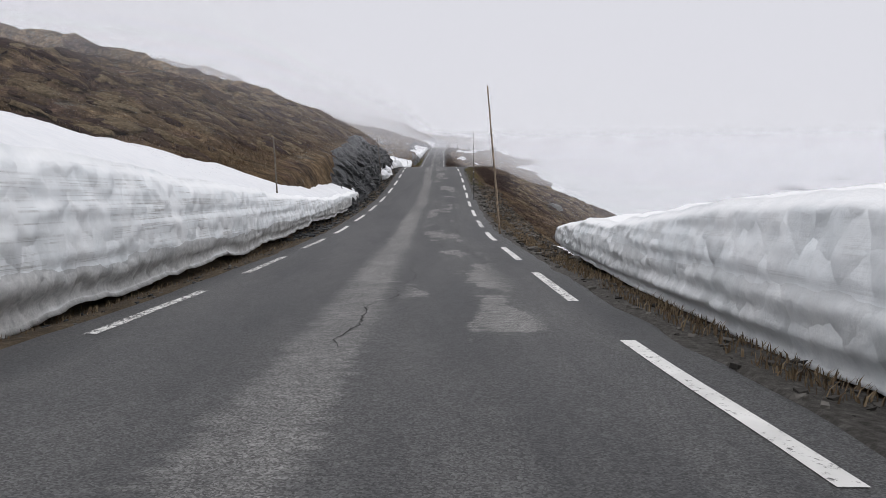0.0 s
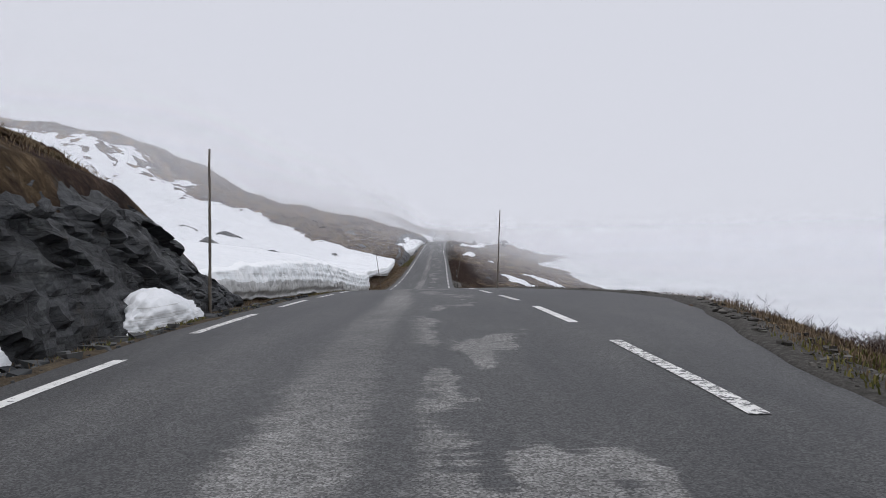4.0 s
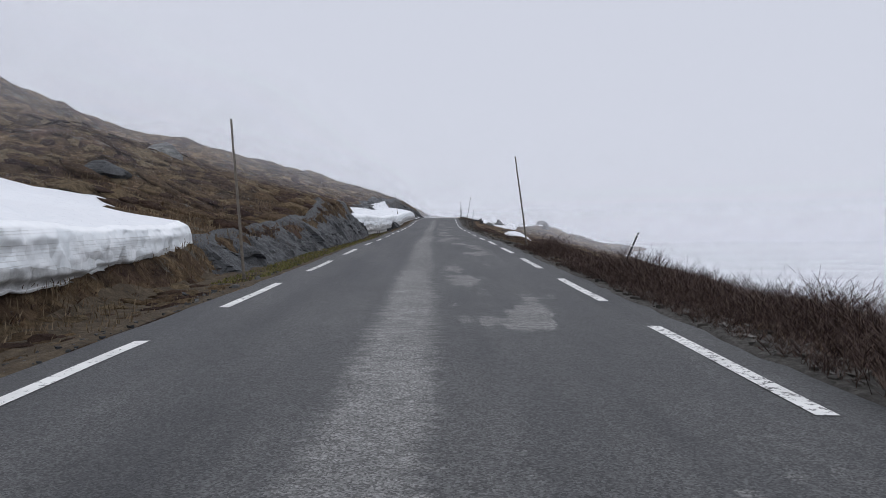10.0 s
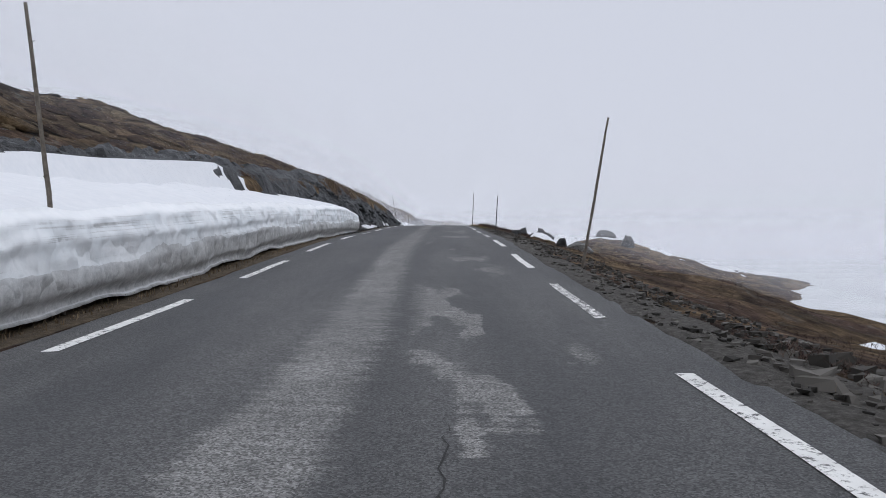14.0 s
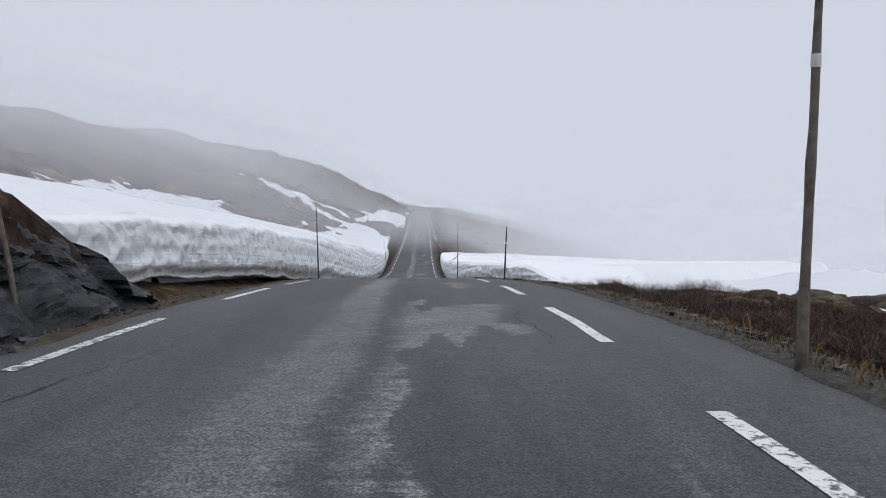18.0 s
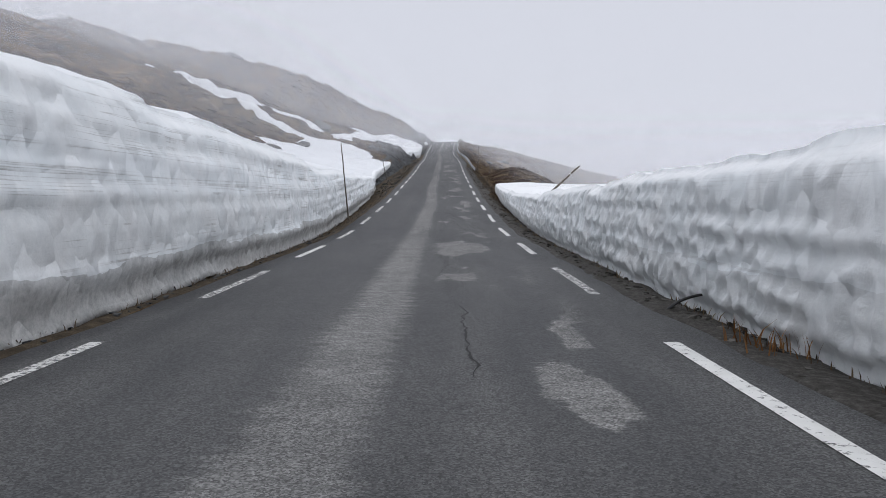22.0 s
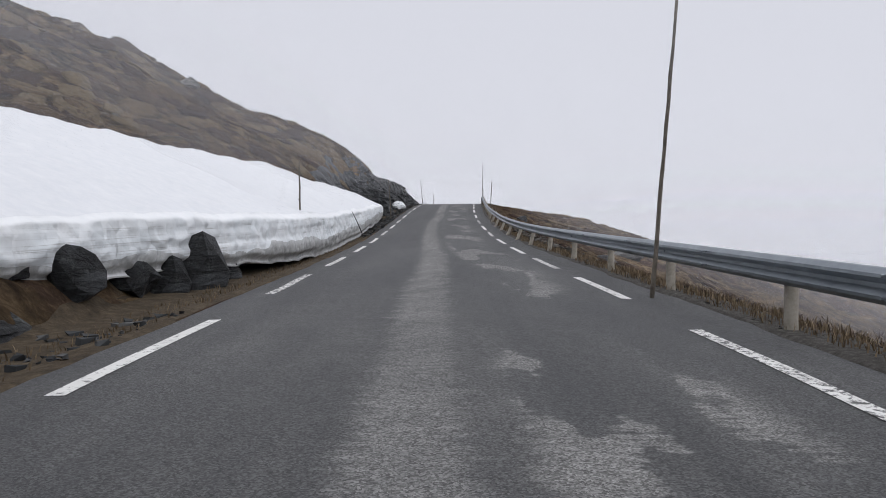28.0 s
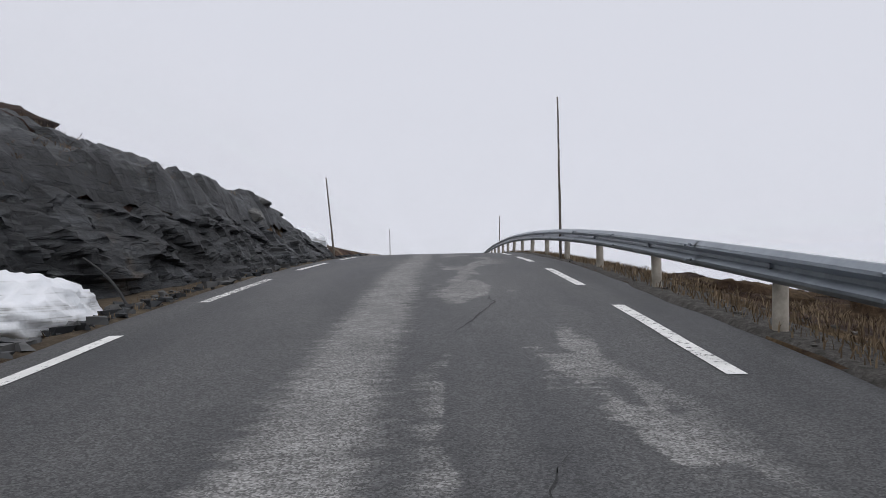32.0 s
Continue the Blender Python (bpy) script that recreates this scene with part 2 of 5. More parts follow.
def make_rock(name, tones, lichen=0.3):
    """Wet slate: dipping beds, pale lichen crusts, rust stains, thin joints."""
    m, nt, b = shader(name, 0.62, 0.3)
    v = coords(nt)
    tilt = nt.nodes.new("ShaderNodeMapping")
    tilt.inputs["Rotation"].default_value = (0.42, 0.3, 0.1)
    tilt.inputs["Scale"].default_value = (0.9, 0.6, 3.6)
    nt.links.new(v, tilt.inputs["Vector"])
    bed = noise_tex(nt, tilt.outputs[0], 1.3, 9.0, 0.72, 0.5)
    base = ramp(nt, bed, [(0.36, tones[0]), (0.5, tones[1]), (0.66, tones[2])])
    large = ramp(nt, noise_tex(nt, v, 0.35, 4.0, 0.6), [(0.35, g(0.45)), (0.65, g(1.25))])
    col = mix(nt, 1.0, base, large, "MULTIPLY")
    spots = ramp(nt, noise_tex(nt, v, 2.3, 9.0, 0.8), [(0.54, g(0)), (0.66, g(lichen))])
    col = mix(nt, spots, col, (0.26, 0.275, 0.27))
    stain = ramp(nt, noise_tex(nt, v, 0.6, 7.0, 0.75), [(0.60, g(0)), (0.70, g(0.5))])
    col = mix(nt, stain, col, (0.095, 0.068, 0.042))
    crack = node(nt, "ShaderNodeTexVoronoi", Scale=0.9)
    crack.feature = "DISTANCE_TO_EDGE"
    bent = nt.nodes.new("ShaderNodeVectorMath")
    bent.operation = "MULTIPLY_ADD"
    wob = node(nt, "ShaderNodeTexNoise", Scale=2.0, Detail=5.0)
    nt.links.new(v, wob.inputs["Vector"])
    nt.links.new(wob.outputs["Color"], bent.inputs[0])
    bent.inputs[1].default_value = (0.9, 0.9, 0.9)
    nt.links.new(tilt.outputs[0], bent.inputs[2])
    nt.links.new(bent.outputs[0], crack.inputs["Vector"])
    line = ramp(nt, crack.outputs["Distance"], [(0.0, g(0.45)), (0.035, g(1))])
    col = mix(nt, 1.0, col, line, "MULTIPLY")
    nt.links.new(col, b.inputs["Base Color"])
    nt.links.new(ramp(nt, spots, [(0, g(0.5)), (0.3, g(0.9))]), b.inputs["Roughness"])
    h = mix(nt, 0.25, math_node(nt, "MULTIPLY_ADD", noise_tex(nt, v, 7.0, 8.0, 0.75), 0.6, bed), line)
    relief(nt, b, h, 1.0, 0.10)
    return m


def make_heath():
    """Hill ground in early spring: straw grass, rust heather, grey lichen, bare soil."""
    m, nt, b = shader("winter_heath", 0.95, 0.1)
    v = coords(nt)
    big = noise_tex(nt, v, 0.22, 6.0, 0.65, 0.4)
    fine = noise_tex(nt, v, 2.4, 8.0, 0.8, 0.3)
    tuft = noise_tex(nt, v, 9.0, 6.0, 0.8)
    straw = ramp(nt, fine, [(0.30, (0.030, 0.021, 0.013)), (0.5, (0.125, 0.085, 0.048)), (0.70, (0.30, 0.22, 0.13))])
    rust = ramp(nt, fine, [(0.32, (0.020, 0.013, 0.012)), (0.52, (0.07, 0.044, 0.034)), (0.72, (0.17, 0.115, 0.08))])
    grey = ramp(nt, tuft, [(0.3, (0.07, 0.068, 0.06)), (0.7, (0.24, 0.235, 0.20))])
    col = mix(nt, ramp(nt, big, [(0.42, g(0)), (0.56, g(1))]), rust, straw)
    col = mix(nt, ramp(nt, noise_tex(nt, v, 0.7, 6.0, 0.7), [(0.56, g(0)), (0.68, g(0.8))]), col, grey)
    col = mix(nt, 1.0, col, ramp(nt, noise_tex(nt, v, 0.5, 7.0, 0.72, 0.5), [(0.38, g(0.35)), (0.50, g(1.0)), (0.62, g(1.45))]), "MULTIPLY")
    col = mix(nt, 1.0, col, ramp(nt, noise_tex(nt, v, 0.09, 5.0, 0.65), [(0.38, g(0.65)), (0.62, g(1.3))]), "MULTIPLY")
    stony = ramp(nt, noise_tex(nt, v, 1.3, 8.0, 0.75), [(0.62, g(0)), (0.67, g(0.75))])
    col = mix(nt, stony, col, (0.19, 0.185, 0.17))
    nt.links.new(col, b.inputs["Base Color"])
    relief(nt, b, mix(nt, 0.5, fine, tuft), 1.0, 0.28)
    return m


def make_soil(name, a, c, e, scale=6.0):
    m, nt, b = shader(name, 0.95, 0.15)
    v = coords(nt)
    col = ramp(nt, noise_tex(nt, v, scale, 8.0, 0.8), [(0.3, a), (0.5, c), (0.7, e)])
    nt.links.new(col, b.inputs["Base Color"])
    relief(nt, b, noise_tex(nt, v, scale * 2, 6.0, 0.8), 0.9, 0.05)
    return m


def make_plain(name, tones, scale=8.0, rough=0.7, metal=0.0, spec=0.4, bump=0.3, vary=0.0):
    m, nt, b = shader(name, rough, spec)
    v = coords(nt)
    col = ramp(nt, noise_tex(nt, v, scale, 6.0, 0.7), [(0.3, tones[0]), (0.7, tones[1])])
    if vary:
        info = nt.nodes.new("ShaderNodeObjectInfo")
        col = mix(nt, 1.0, col, ramp(nt, info.outputs["Random"], [(0, g(1 - vary)), (1, g(1 + vary))]), "MULTIPLY")
    nt.links.new(col, b.inputs["Base Color"])
    b.inputs["Metallic"].default_value = metal
    if bump:
        relief(nt, b, noise_tex(nt, v, scale * 3, 4.0), bump, 0.01)
    return m


def make_plant(name, tones, rough=0.9):
    """Stems and blades, each a little different."""
    m, nt, b = shader(name, rough, 0.15)
    geo = nt.nodes.new("ShaderNodeNewGeometry")
    col = ramp(nt, geo.outputs["Random Per Island"], [(0.0, tones[0]), (0.5, tones[1]), (1.0, tones[2])])
    nt.links.new(col, b.inputs["Base Color"])
    return m


ASPHALT, PAINT = make_asphalt(), make_paint()
SNOW = make_snow("old_snow", 0.55, 0.25, dull=0.15)
SNOW_FACE = make_snow("cut_snow", 0.9, 0.85, "UV")
LAKE_SNOW = make_plain("wet_lake_snow", ((0.58, 0.60, 0.63), (0.70, 0.72, 0.745)), 0.12, 0.7, bump=0.4)
SCALLOPED = make_snow("scalloped_snow", 0.4, 0.85, "UV")
SNOW_TOP = make_snow("top_snow", 0.5, 0.2, dull=0.12)
SNOW_LUMP = make_snow("lump_snow", 1.0, 0.5, dull=0.14)
ROCK = make_rock("dark_slate", ((0.006, 0.0065, 0.0075), (0.021, 0.023, 0.026), (0.066, 0.071, 0.077)), 0.4)
ROCK_PALE = make_rock("grey_rock", ((0.06, 0.06, 0.058), (0.14, 0.14, 0.135), (0.24, 0.235, 0.22)), 0.6)
HEATH = make_heath()
VERGE = make_soil("verge_soil", (0.03, 0.024, 0.018), (0.075, 0.058, 0.04), (0.15, 0.12, 0.08), 5.0)
GRAVEL = make_soil("shoulder_gravel", (0.03, 0.028, 0.025), (0.085, 0.080, 0.073), (0.18, 0.172, 0.16), 12.0)
STONE = make_plain("loose_stone", ((0.07, 0.07, 0.068), (0.22, 0.215, 0.205)), 6.0, 0.85, vary=0.35)
POLE_WOOD = make_plain("weathered_pole", ((0.07, 0.06, 0.05), (0.19, 0.165, 0.135)), 9.0, 0.85)
BARKED = make_plain("half_barked_pole", ((0.07, 0.05, 0.035), (0.36, 0.28, 0.2)), 7.0, 0.85)
POLE_BLACK = make_plain("black_plastic", ((0.012, 0.012, 0.013), (0.025, 0.025, 0.026)), 9.0, 0.5, bump=0)
REFLECT = make_plain("reflector_band", ((0.5, 0.5, 0.52), (0.65, 0.65, 0.66)), 9.0, 0.3, bump=0)
POST_WOOD = make_plain("grey_timber", ((0.22, 0.20, 0.165), (0.42, 0.385, 0.33)), 7.0, 0.85)
ZINC = make_plain("galvanised_steel", ((0.20, 0.225, 0.25), (0.30, 0.33, 0.36)), 4.0, 0.38, 0.85, 0.5, 0.1)
TAR = make_plain("crack_tar", ((0.012, 0.012, 0.012), (0.03, 0.03, 0.03)), 20.0, 0.8, bump=0.2)
HEATHER = make_plant("heather_twigs", ((0.020, 0.013, 0.012), (0.055, 0.036, 0.031), (0.15, 0.11, 0.09)))
RUST_HEATHER = make_plant("rust_heather", ((0.04, 0.024, 0.016), (0.10, 0.06, 0.034), (0.19, 0.125, 0.07)))
RUST_GRASS = make_plant("rust_grass", ((0.09, 0.04, 0.015), (0.2, 0.095, 0.035), (0.30, 0.16, 0.07)))
STRAW = make_plant("dry_grass", ((0.07, 0.05, 0.032), (0.145, 0.105, 0.066), (0.24, 0.185, 0.12)))
MOSS = make_plant("green_moss", ((0.06, 0.065, 0.02), (0.12, 0.12, 0.04), (0.2, 0.17, 0.06)))

# ---- tools ----
def bspline(ctrl, x0, d, x):
    """A smooth curve through stations d metres apart."""
    c = np.asarray(ctrl)
    u = (np.asarray(x, float) - x0) / d
    k = np.clip(np.floor(u).astype(int), 1, len(c) - 3)
    w = u - k
    return (c[k - 1] * (1 - w) ** 3 + c[k] * (3 * w ** 3 - 6 * w ** 2 + 4)
            + c[k + 1] * (-3 * w ** 3 + 3 * w ** 2 + 3 * w + 1) + c[k + 2] * w ** 3) / 6


def road_z(y):
    return bspline(PROFILE, PROFILE_START, 10.0, y)


def road_x(y):
    return bspline(LINE, LINE_START, 25.0, y)


def table(rows, y):
    """Values between the stations of a table (y, value)."""
    r = np.asarray(rows, float)
    return np.interp(y, r[:, 0], r[:, 1])


def smooth(a, b, x):
    w = np.clip((np.asarray(x, float) - a) / (b - a), 0, 1)
    return w * w * (3 - 2 * w)


def lattice(ix, iy, seed):
    h = (ix.astype(np.int64) * 374761393 + iy.astype(np.int64) * 668265263 + seed * 974634777) & 0xFFFFFFFF
    h = ((h ^ (h >> 13)) * 1274126177) & 0xFFFFFFFF
    return ((h ^ (h >> 16)) & 0xFFFF) / 65535.0


def vnoise(x, y, seed=0):
    """Value noise, -1 to 1."""
    x, y = np.broadcast_arrays(np.asarray(x, float), np.asarray(y, float))
    ix, iy = np.floor(x), np.floor(y)
    fx, fy = x - ix, y - iy
    fx, fy = fx * fx * (3 - 2 * fx), fy * fy * (3 - 2 * fy)
    a, b = lattice(ix, iy, seed), lattice(ix + 1, iy, seed)
    c, d = lattice(ix, iy + 1, seed), lattice(ix + 1, iy + 1, seed)
    return 2 * ((a * (1 - fx) + b * fx) * (1 - fy) + (c * (1 - fx) + d * fx) * fy) - 1


def fbm(x, y, seed=0, octaves=4):
    total, gain = 0.0, 0.5
    for k in range(octaves):
        total = total + gain * vnoise(np.asarray(x) * 2 ** k + 17.3 * k, np.asarray(y) * 2 ** k - 9.1 * k, seed + k)
        gain *= 0.5
    return total


def grid_mesh(name, P, material, uv=None, smooth_shade=True, keep=None):
    """A mesh from a grid of points P[rows, columns, 3]; keep: which quads stay."""
    n, m = P.shape[:2]
    i = np.arange(n * m).reshape(n, m)
    f = np.stack([i[:-1, :-1], i[:-1, 1:], i[1:, 1:], i[1:, :-1]], -1).reshape(-1, 4)
    if keep is not None:
        f = f[keep.reshape(-1)]
    V = P.reshape(-1, 3)
    used = np.unique(f)
    back = np.full(len(V), -1)
    back[used] = np.arange(len(used))
    f = back[f]
    V = V[used]
    me = bpy.data.meshes.new(name)
    me.vertices.add(len(V))
    me.vertices.foreach_set("co", V.astype(np.float32).ravel())
    me.loops.add(4 * len(f))
    me.loops.foreach_set("vertex_index", f.astype(np.int32).ravel())
    me.polygons.add(len(f))
    me.polygons.foreach_set("loop_start", np.arange(0, 4 * len(f), 4, dtype=np.int32))
    me.polygons.foreach_set("use_smooth", np.full(len(f), smooth_shade))
    if uv is not None:
        layer = me.uv_layers.new(name="road")
        layer.data.foreach_set("uv", uv.reshape(-1, 2)[used][f.ravel()].astype(np.float32).ravel())
    me.update()
    me.validate()
    me.materials.append(material)
    return me


def soup_mesh(name, V, F, material, smooth_shade=False):
    """A mesh from vertices and equal-sided faces."""
    V, F = np.asarray(V, float), np.asarray(F, int)
    k = F.shape[1]
    me = bpy.data.meshes.new(name)
    me.vertices.add(len(V))
    me.vertices.foreach_set("co", V.astype(np.float32).ravel())
    me.loops.add(k * len(F))
    me.loops.foreach_set("vertex_index", F.astype(np.int32).ravel())
    me.polygons.add(len(F))
    me.polygons.foreach_set("loop_start", np.arange(0, k * len(F), k, dtype=np.int32))
    me.polygons.foreach_set("use_smooth", np.full(len(F), smooth_shade))
    me.update()
    me.validate()
    me.materials.append(material)
    return me


def part(name, me, parent, label=""):
    ob = new(name, me)
    ob.parent = parent
    return tagged(ob, label)


def bm_mesh(name, bm, material, smooth_shade=False):
    me = bpy.data.meshes.new(name)
    bm.to_mesh(me)
    bm.free()
    for poly in me.polygons:
        poly.use_smooth = smooth_shade
    me.materials.append(material)
    return me


def tube(points, radii, sides=8, closed=True):
    """Vertices and quads of a bent tube through points."""
    pts = [Vector(p) for p in points]
    V, F = [], []
    for k, p in enumerate(pts):
        a, b = pts[max(k - 1, 0)], pts[min(k + 1, len(pts) - 1)]
        d = (b - a).normalized()
        s = d.cross(Vector((0.31, 0.95, 0.05))).normalized()
        t = d.cross(s)
        for j in range(sides):
            w = 2 * math.pi * j / sides
            V.append(p + radii[k] * (math.cos(w) * s + math.sin(w) * t))
    for k in range(len(pts) - 1):
        for j in range(sides):
            a, b = k * sides + j, k * sides + (j + 1) % sides
            F.append((a, b, b + sides, a + sides))
    n = len(V)
    if closed:
        for k in (0, len(pts) - 1):
            V.append(pts[k])
            c = len(V) - 1
            for j in range(0, sides, 2):
                ring = [k * sides + (j + i) % sides for i in range(3)]
                F.append((c, *ring) if k else (c, *ring[::-1]))
    return V, F

# ---- the lie of the land ----
EDGE = HALF + 0.42          # asphalt ends a little outside the edge line
CUT_HIGH = [(-40, 0.8), (20, 1.0), (35, 2.2), (50, 3.2), (80, 3.3), (92, 3.0), (98, 0.3), (180, 0.4), (200, 0.9), (212, 1.2),
            (219, 2.2), (231, 2.2), (245, 1.6), (268, 1.9), (286, 2.6), (302, 3.2), (319, 2.7), (330, 2.4), (338.5, 2.0), (342, 0.2),
            (438, 0.3), (468, 0.9), (484, 1.3), (496, 2.2), (508, 2.0), (514, 0.6), (538, 1.0), (546, 3.0), (554, 3.6), (562, 4.1),
            (570, 3.3), (577, 2.6), (590, 2.1), (598, 0.6), (700, 0.0)]
SLOPE_LEFT = [(-40, 0.36), (20, 0.35), (60, 0.48), (80, 0.52), (90, 0.52), (99, 0.24), (140, 0.25), (185, 0.20), (210, 0.26), (240, 0.28),
              (280, 0.33), (320, 0.28), (337, 0.20), (400, 0.22), (450, 0.28), (500, 0.34), (530, 0.37), (555, 0.51), (570, 0.50),
              (582, 0.34), (600, 0.25), (700, 0.12)]
REACH_LEFT = [(-40, 20), (45, 9), (60, 5), (90, 4), (99, 40), (185, 26), (210, 22), (280, 15), (328, 8), (340, 60), (420, 70),
              (500, 48), (560, 24), (590, 12), (620, 10), (700, 30)]
FAR_LEFT = [(-40, 0.10), (45, 0.12), (60, 0.2), (92, 0.19), (99, 0.08), (200, 0.10), (280, 0.14), (340, 0.18), (450, 0.14), (580, 0.10), (620, 0.1), (900, 0.06)]
FOOT_LEFT = [(-40, 1.7), (40, 1.5), (90, 1.7), (97, 2.2), (190, 2.2), (215, 1.6), (230, 1.9), (238, 3.4), (290, 3.0), (298, 1.7), (326, 1.7), (332, 1.35), (339, 1.25), (344, 1.9), (348, 2.0), (470, 2.6),
             (500, 1.8), (515, 2.2), (530, 3.4), (560, 3.4), (564, 1.6), (567, 1.6), (570, 2.7), (577, 2.7), (582, 1.7), (600, 1.6), (700, 1.5)]
SLOPE_RIGHT = [(-40, 0.50), (70, 0.48), (90, 0.42), (130, 0.35), (160, 0.28), (185, 0.26), (210, 0.25), (245, 0.25), (285, 0.25), (305, 0.30), (325, 0.28), (345, 0.16),
               (360, 0.12), (430, 0.10), (455, 0.12), (480, 0.28), (520, 0.45), (555, 0.42), (580, 0.25), (900, 0.2)]
BULGE_RIGHT = [(-40, 0), (74, 0.0), (78, 0.15), (81.7, 0.64), (85.2, 1.46), (92.5, 3.2), (99, 3.4), (107, 2.0), (116, 0.5), (124, 0), (322, 0), (334, 0.9), (348, 0.8), (358, 0), (484, 0), (494, 0.35), (640, 0.35), (660, 0),
               (900, 0)]   # a paved lay-by widens the road


def ground_rel(u, y):
    """Height over the road's middle at u metres to the right of it."""
    u, y = np.broadcast_arrays(np.asarray(u, float), np.asarray(y, float))
    dl = np.maximum(-u - EDGE, 0)
    foot, high = table(FOOT_LEFT, y) - 0.42, table(CUT_HIGH, y)
    wide = 0.5 + 0.45 * high
    m, reach, far = table(SLOPE_LEFT, y), table(REACH_LEFT, y), table(FAR_LEFT, y)
    rough = 0.9 * fbm(u * 0.16, y * 0.16, 3, 5) + 0.22 * fbm(u * 0.9, y * 0.9, 31, 4)
    past = np.maximum(dl - foot - wide, 0)
    bend = reach * 0.35
    climb = m * np.where(past < reach, past, reach + bend * (1 - np.exp(-(past - reach) / bend)))
    climb = climb + far * np.maximum(past - reach, 0)
    left = -0.16 * smooth(0.1, 1.0, dl) + high * smooth(foot, foot + wide, dl) + climb
    left = left + rough * smooth(foot + 0.2, foot + 6, dl) * np.clip(0.5 + past * 0.06, 0, 2.2)
    left = left + 3.5 * fbm(u * 0.022, y * 0.022, 9, 3) * smooth(25, 70, dl)
    left = left + 15 * smooth(28, 72, dl) * np.exp(-((y - 250) / 32) ** 2)
    left = left + 1.0 * np.exp(-((u + 10) / 5) ** 2 - ((y - 566) / 9) ** 2) * smooth(foot, foot + 3, dl)
    dr = np.maximum(u - EDGE - table(BULGE_RIGHT, y), 0)
    s = table(SLOPE_RIGHT, y)
    fall = s * np.maximum(dr - 1.1, 0) + 0.12 * smooth(0.1, 1.1, dr)
    hump = 2.8 * np.exp(-((u - 26) / 8) ** 2 - ((y - 366) / 20) ** 2) + 1.6 * np.exp(-((u - 8.2) / 3.4) ** 2 - ((y - 465) / 7.5) ** 2) * smooth(EDGE + 0.5, EDGE + 3.5, u)
    hump = hump + 0.9 * np.exp(-((u - 15) / 6) ** 2 - ((y - 570) / 17) ** 2)
    right = -fall + rough * smooth(1.0, 6, dr) * 0.9 + hump
    return np.where(u < 0, left, right)


def ground(x, y):
    return road_z(y) + ground_rel(np.asarray(x, float) - road_x(y), y)


def spread(edges):
    """Stations from (end, step) runs."""
    out = [edges[0][0]]
    for end, step in edges[1:]:
        n = max(1, int(round((end - out[-1]) / step)))
        out += list(np.linspace(out[-1], end, n + 1)[1:])
    return np.array(out)


YS = spread([(-60, 0), (-8, 3), (610, 0.8), (700, 3), (900, 10)])
US = spread([(-260, 0), (-120, 7), (-60, 3), (-25, 1.2), (-EDGE - 4.5, 0.5), (-EDGE - 0.1, 0.22), (-EDGE + 0.25, 0.2), (EDGE - 0.25, 1.2),
             (EDGE + 0.1, 0.2), (EDGE + 7, 0.3), (30, 0.9), (70, 3), (300, 15)])
U, Y = np.meshgrid(US, YS)
Z = road_z(Y) + ground_rel(U, Y)
inside = (U > -EDGE + 0.05) & (U < EDGE - 0.05 + table(BULGE_RIGHT, Y))
Z = np.where(inside, Z - 0.25, Z - 0.012)
land = tagged(new("ground", grid_mesh("ground", np.stack([road_x(Y) + U, Y, Z], -1), HEATH)),
              "brown winter heath falling from the hill to the lake", "ground", kind="structure")

# frozen lake and snow plain out to the fog
LAKE = float(road_z(60.0)) - 9.6
ly = spread([(-400, 0), (-60, 60), (700, 12), (1600, 90)])
lx = spread([(-10, 0), (120, 6), (400, 30), (1600, 150)])
LX, LY = np.meshgrid(lx, ly)
lz = LAKE + 0.5 * fbm(LX * 0.03, LY * 0.03, 5, 3) + table([(-400, 0), (230, 0.5), (300, 2.5), (335, 3.5), (352, 5.3), (430, 5.2), (470, 3), (540, -2), (1600, -2)], LY)
lake = tagged(new("snow_plain", grid_mesh("snow_plain", np.stack([LX, LY, lz], -1), LAKE_SNOW)),
              "snow-covered frozen lake fading into fog", "snow", kind="structure")

# ---- the road ----
ry = spread([(-60, 0), (660, 0.8)])
ru = np.concatenate([[-EDGE - 0.05], np.linspace(-EDGE, EDGE - 0.02, 15), [EDGE, EDGE + 0.05]])
RU, RY = np.meshgrid(ru, ry)
bul = table(BULGE_RIGHT, RY)
RU = np.where(RU > EDGE - 0.015, RU + bul + 0.07 * (fbm(RY * 0.9, 0 * RY, 8, 4) + 0.75), RU)
RU = np.where(RU < -EDGE + 0.001, RU - 0.07 * (fbm(RY * 0.9, 0 * RY, 18, 4) + 0.75), RU)
rz = road_z(RY) + 0.02 * (1 - (RU / EDGE) ** 2).clip(-2, 1) + 0.012 * fbm(RU * 0.5, RY * 0.25, 6, 3)
rz[:, -1] -= 0.07
rz[:, 0] -= 0.07
road = tagged(new("road", grid_mesh("road", np.stack([road_x(RY) + RU, RY, rz], -1), ASPHALT, np.stack([RU, RY], -1))),
              "narrow cracked grey asphalt mountain road", "road", kind="structure")


def road_top(u, y):
    return road_z(y) + 0.02 * np.clip(1 - (u / EDGE) ** 2, -2, 1) + 0.012 * fbm(u * 0.5, y * 0.25, 6, 3)


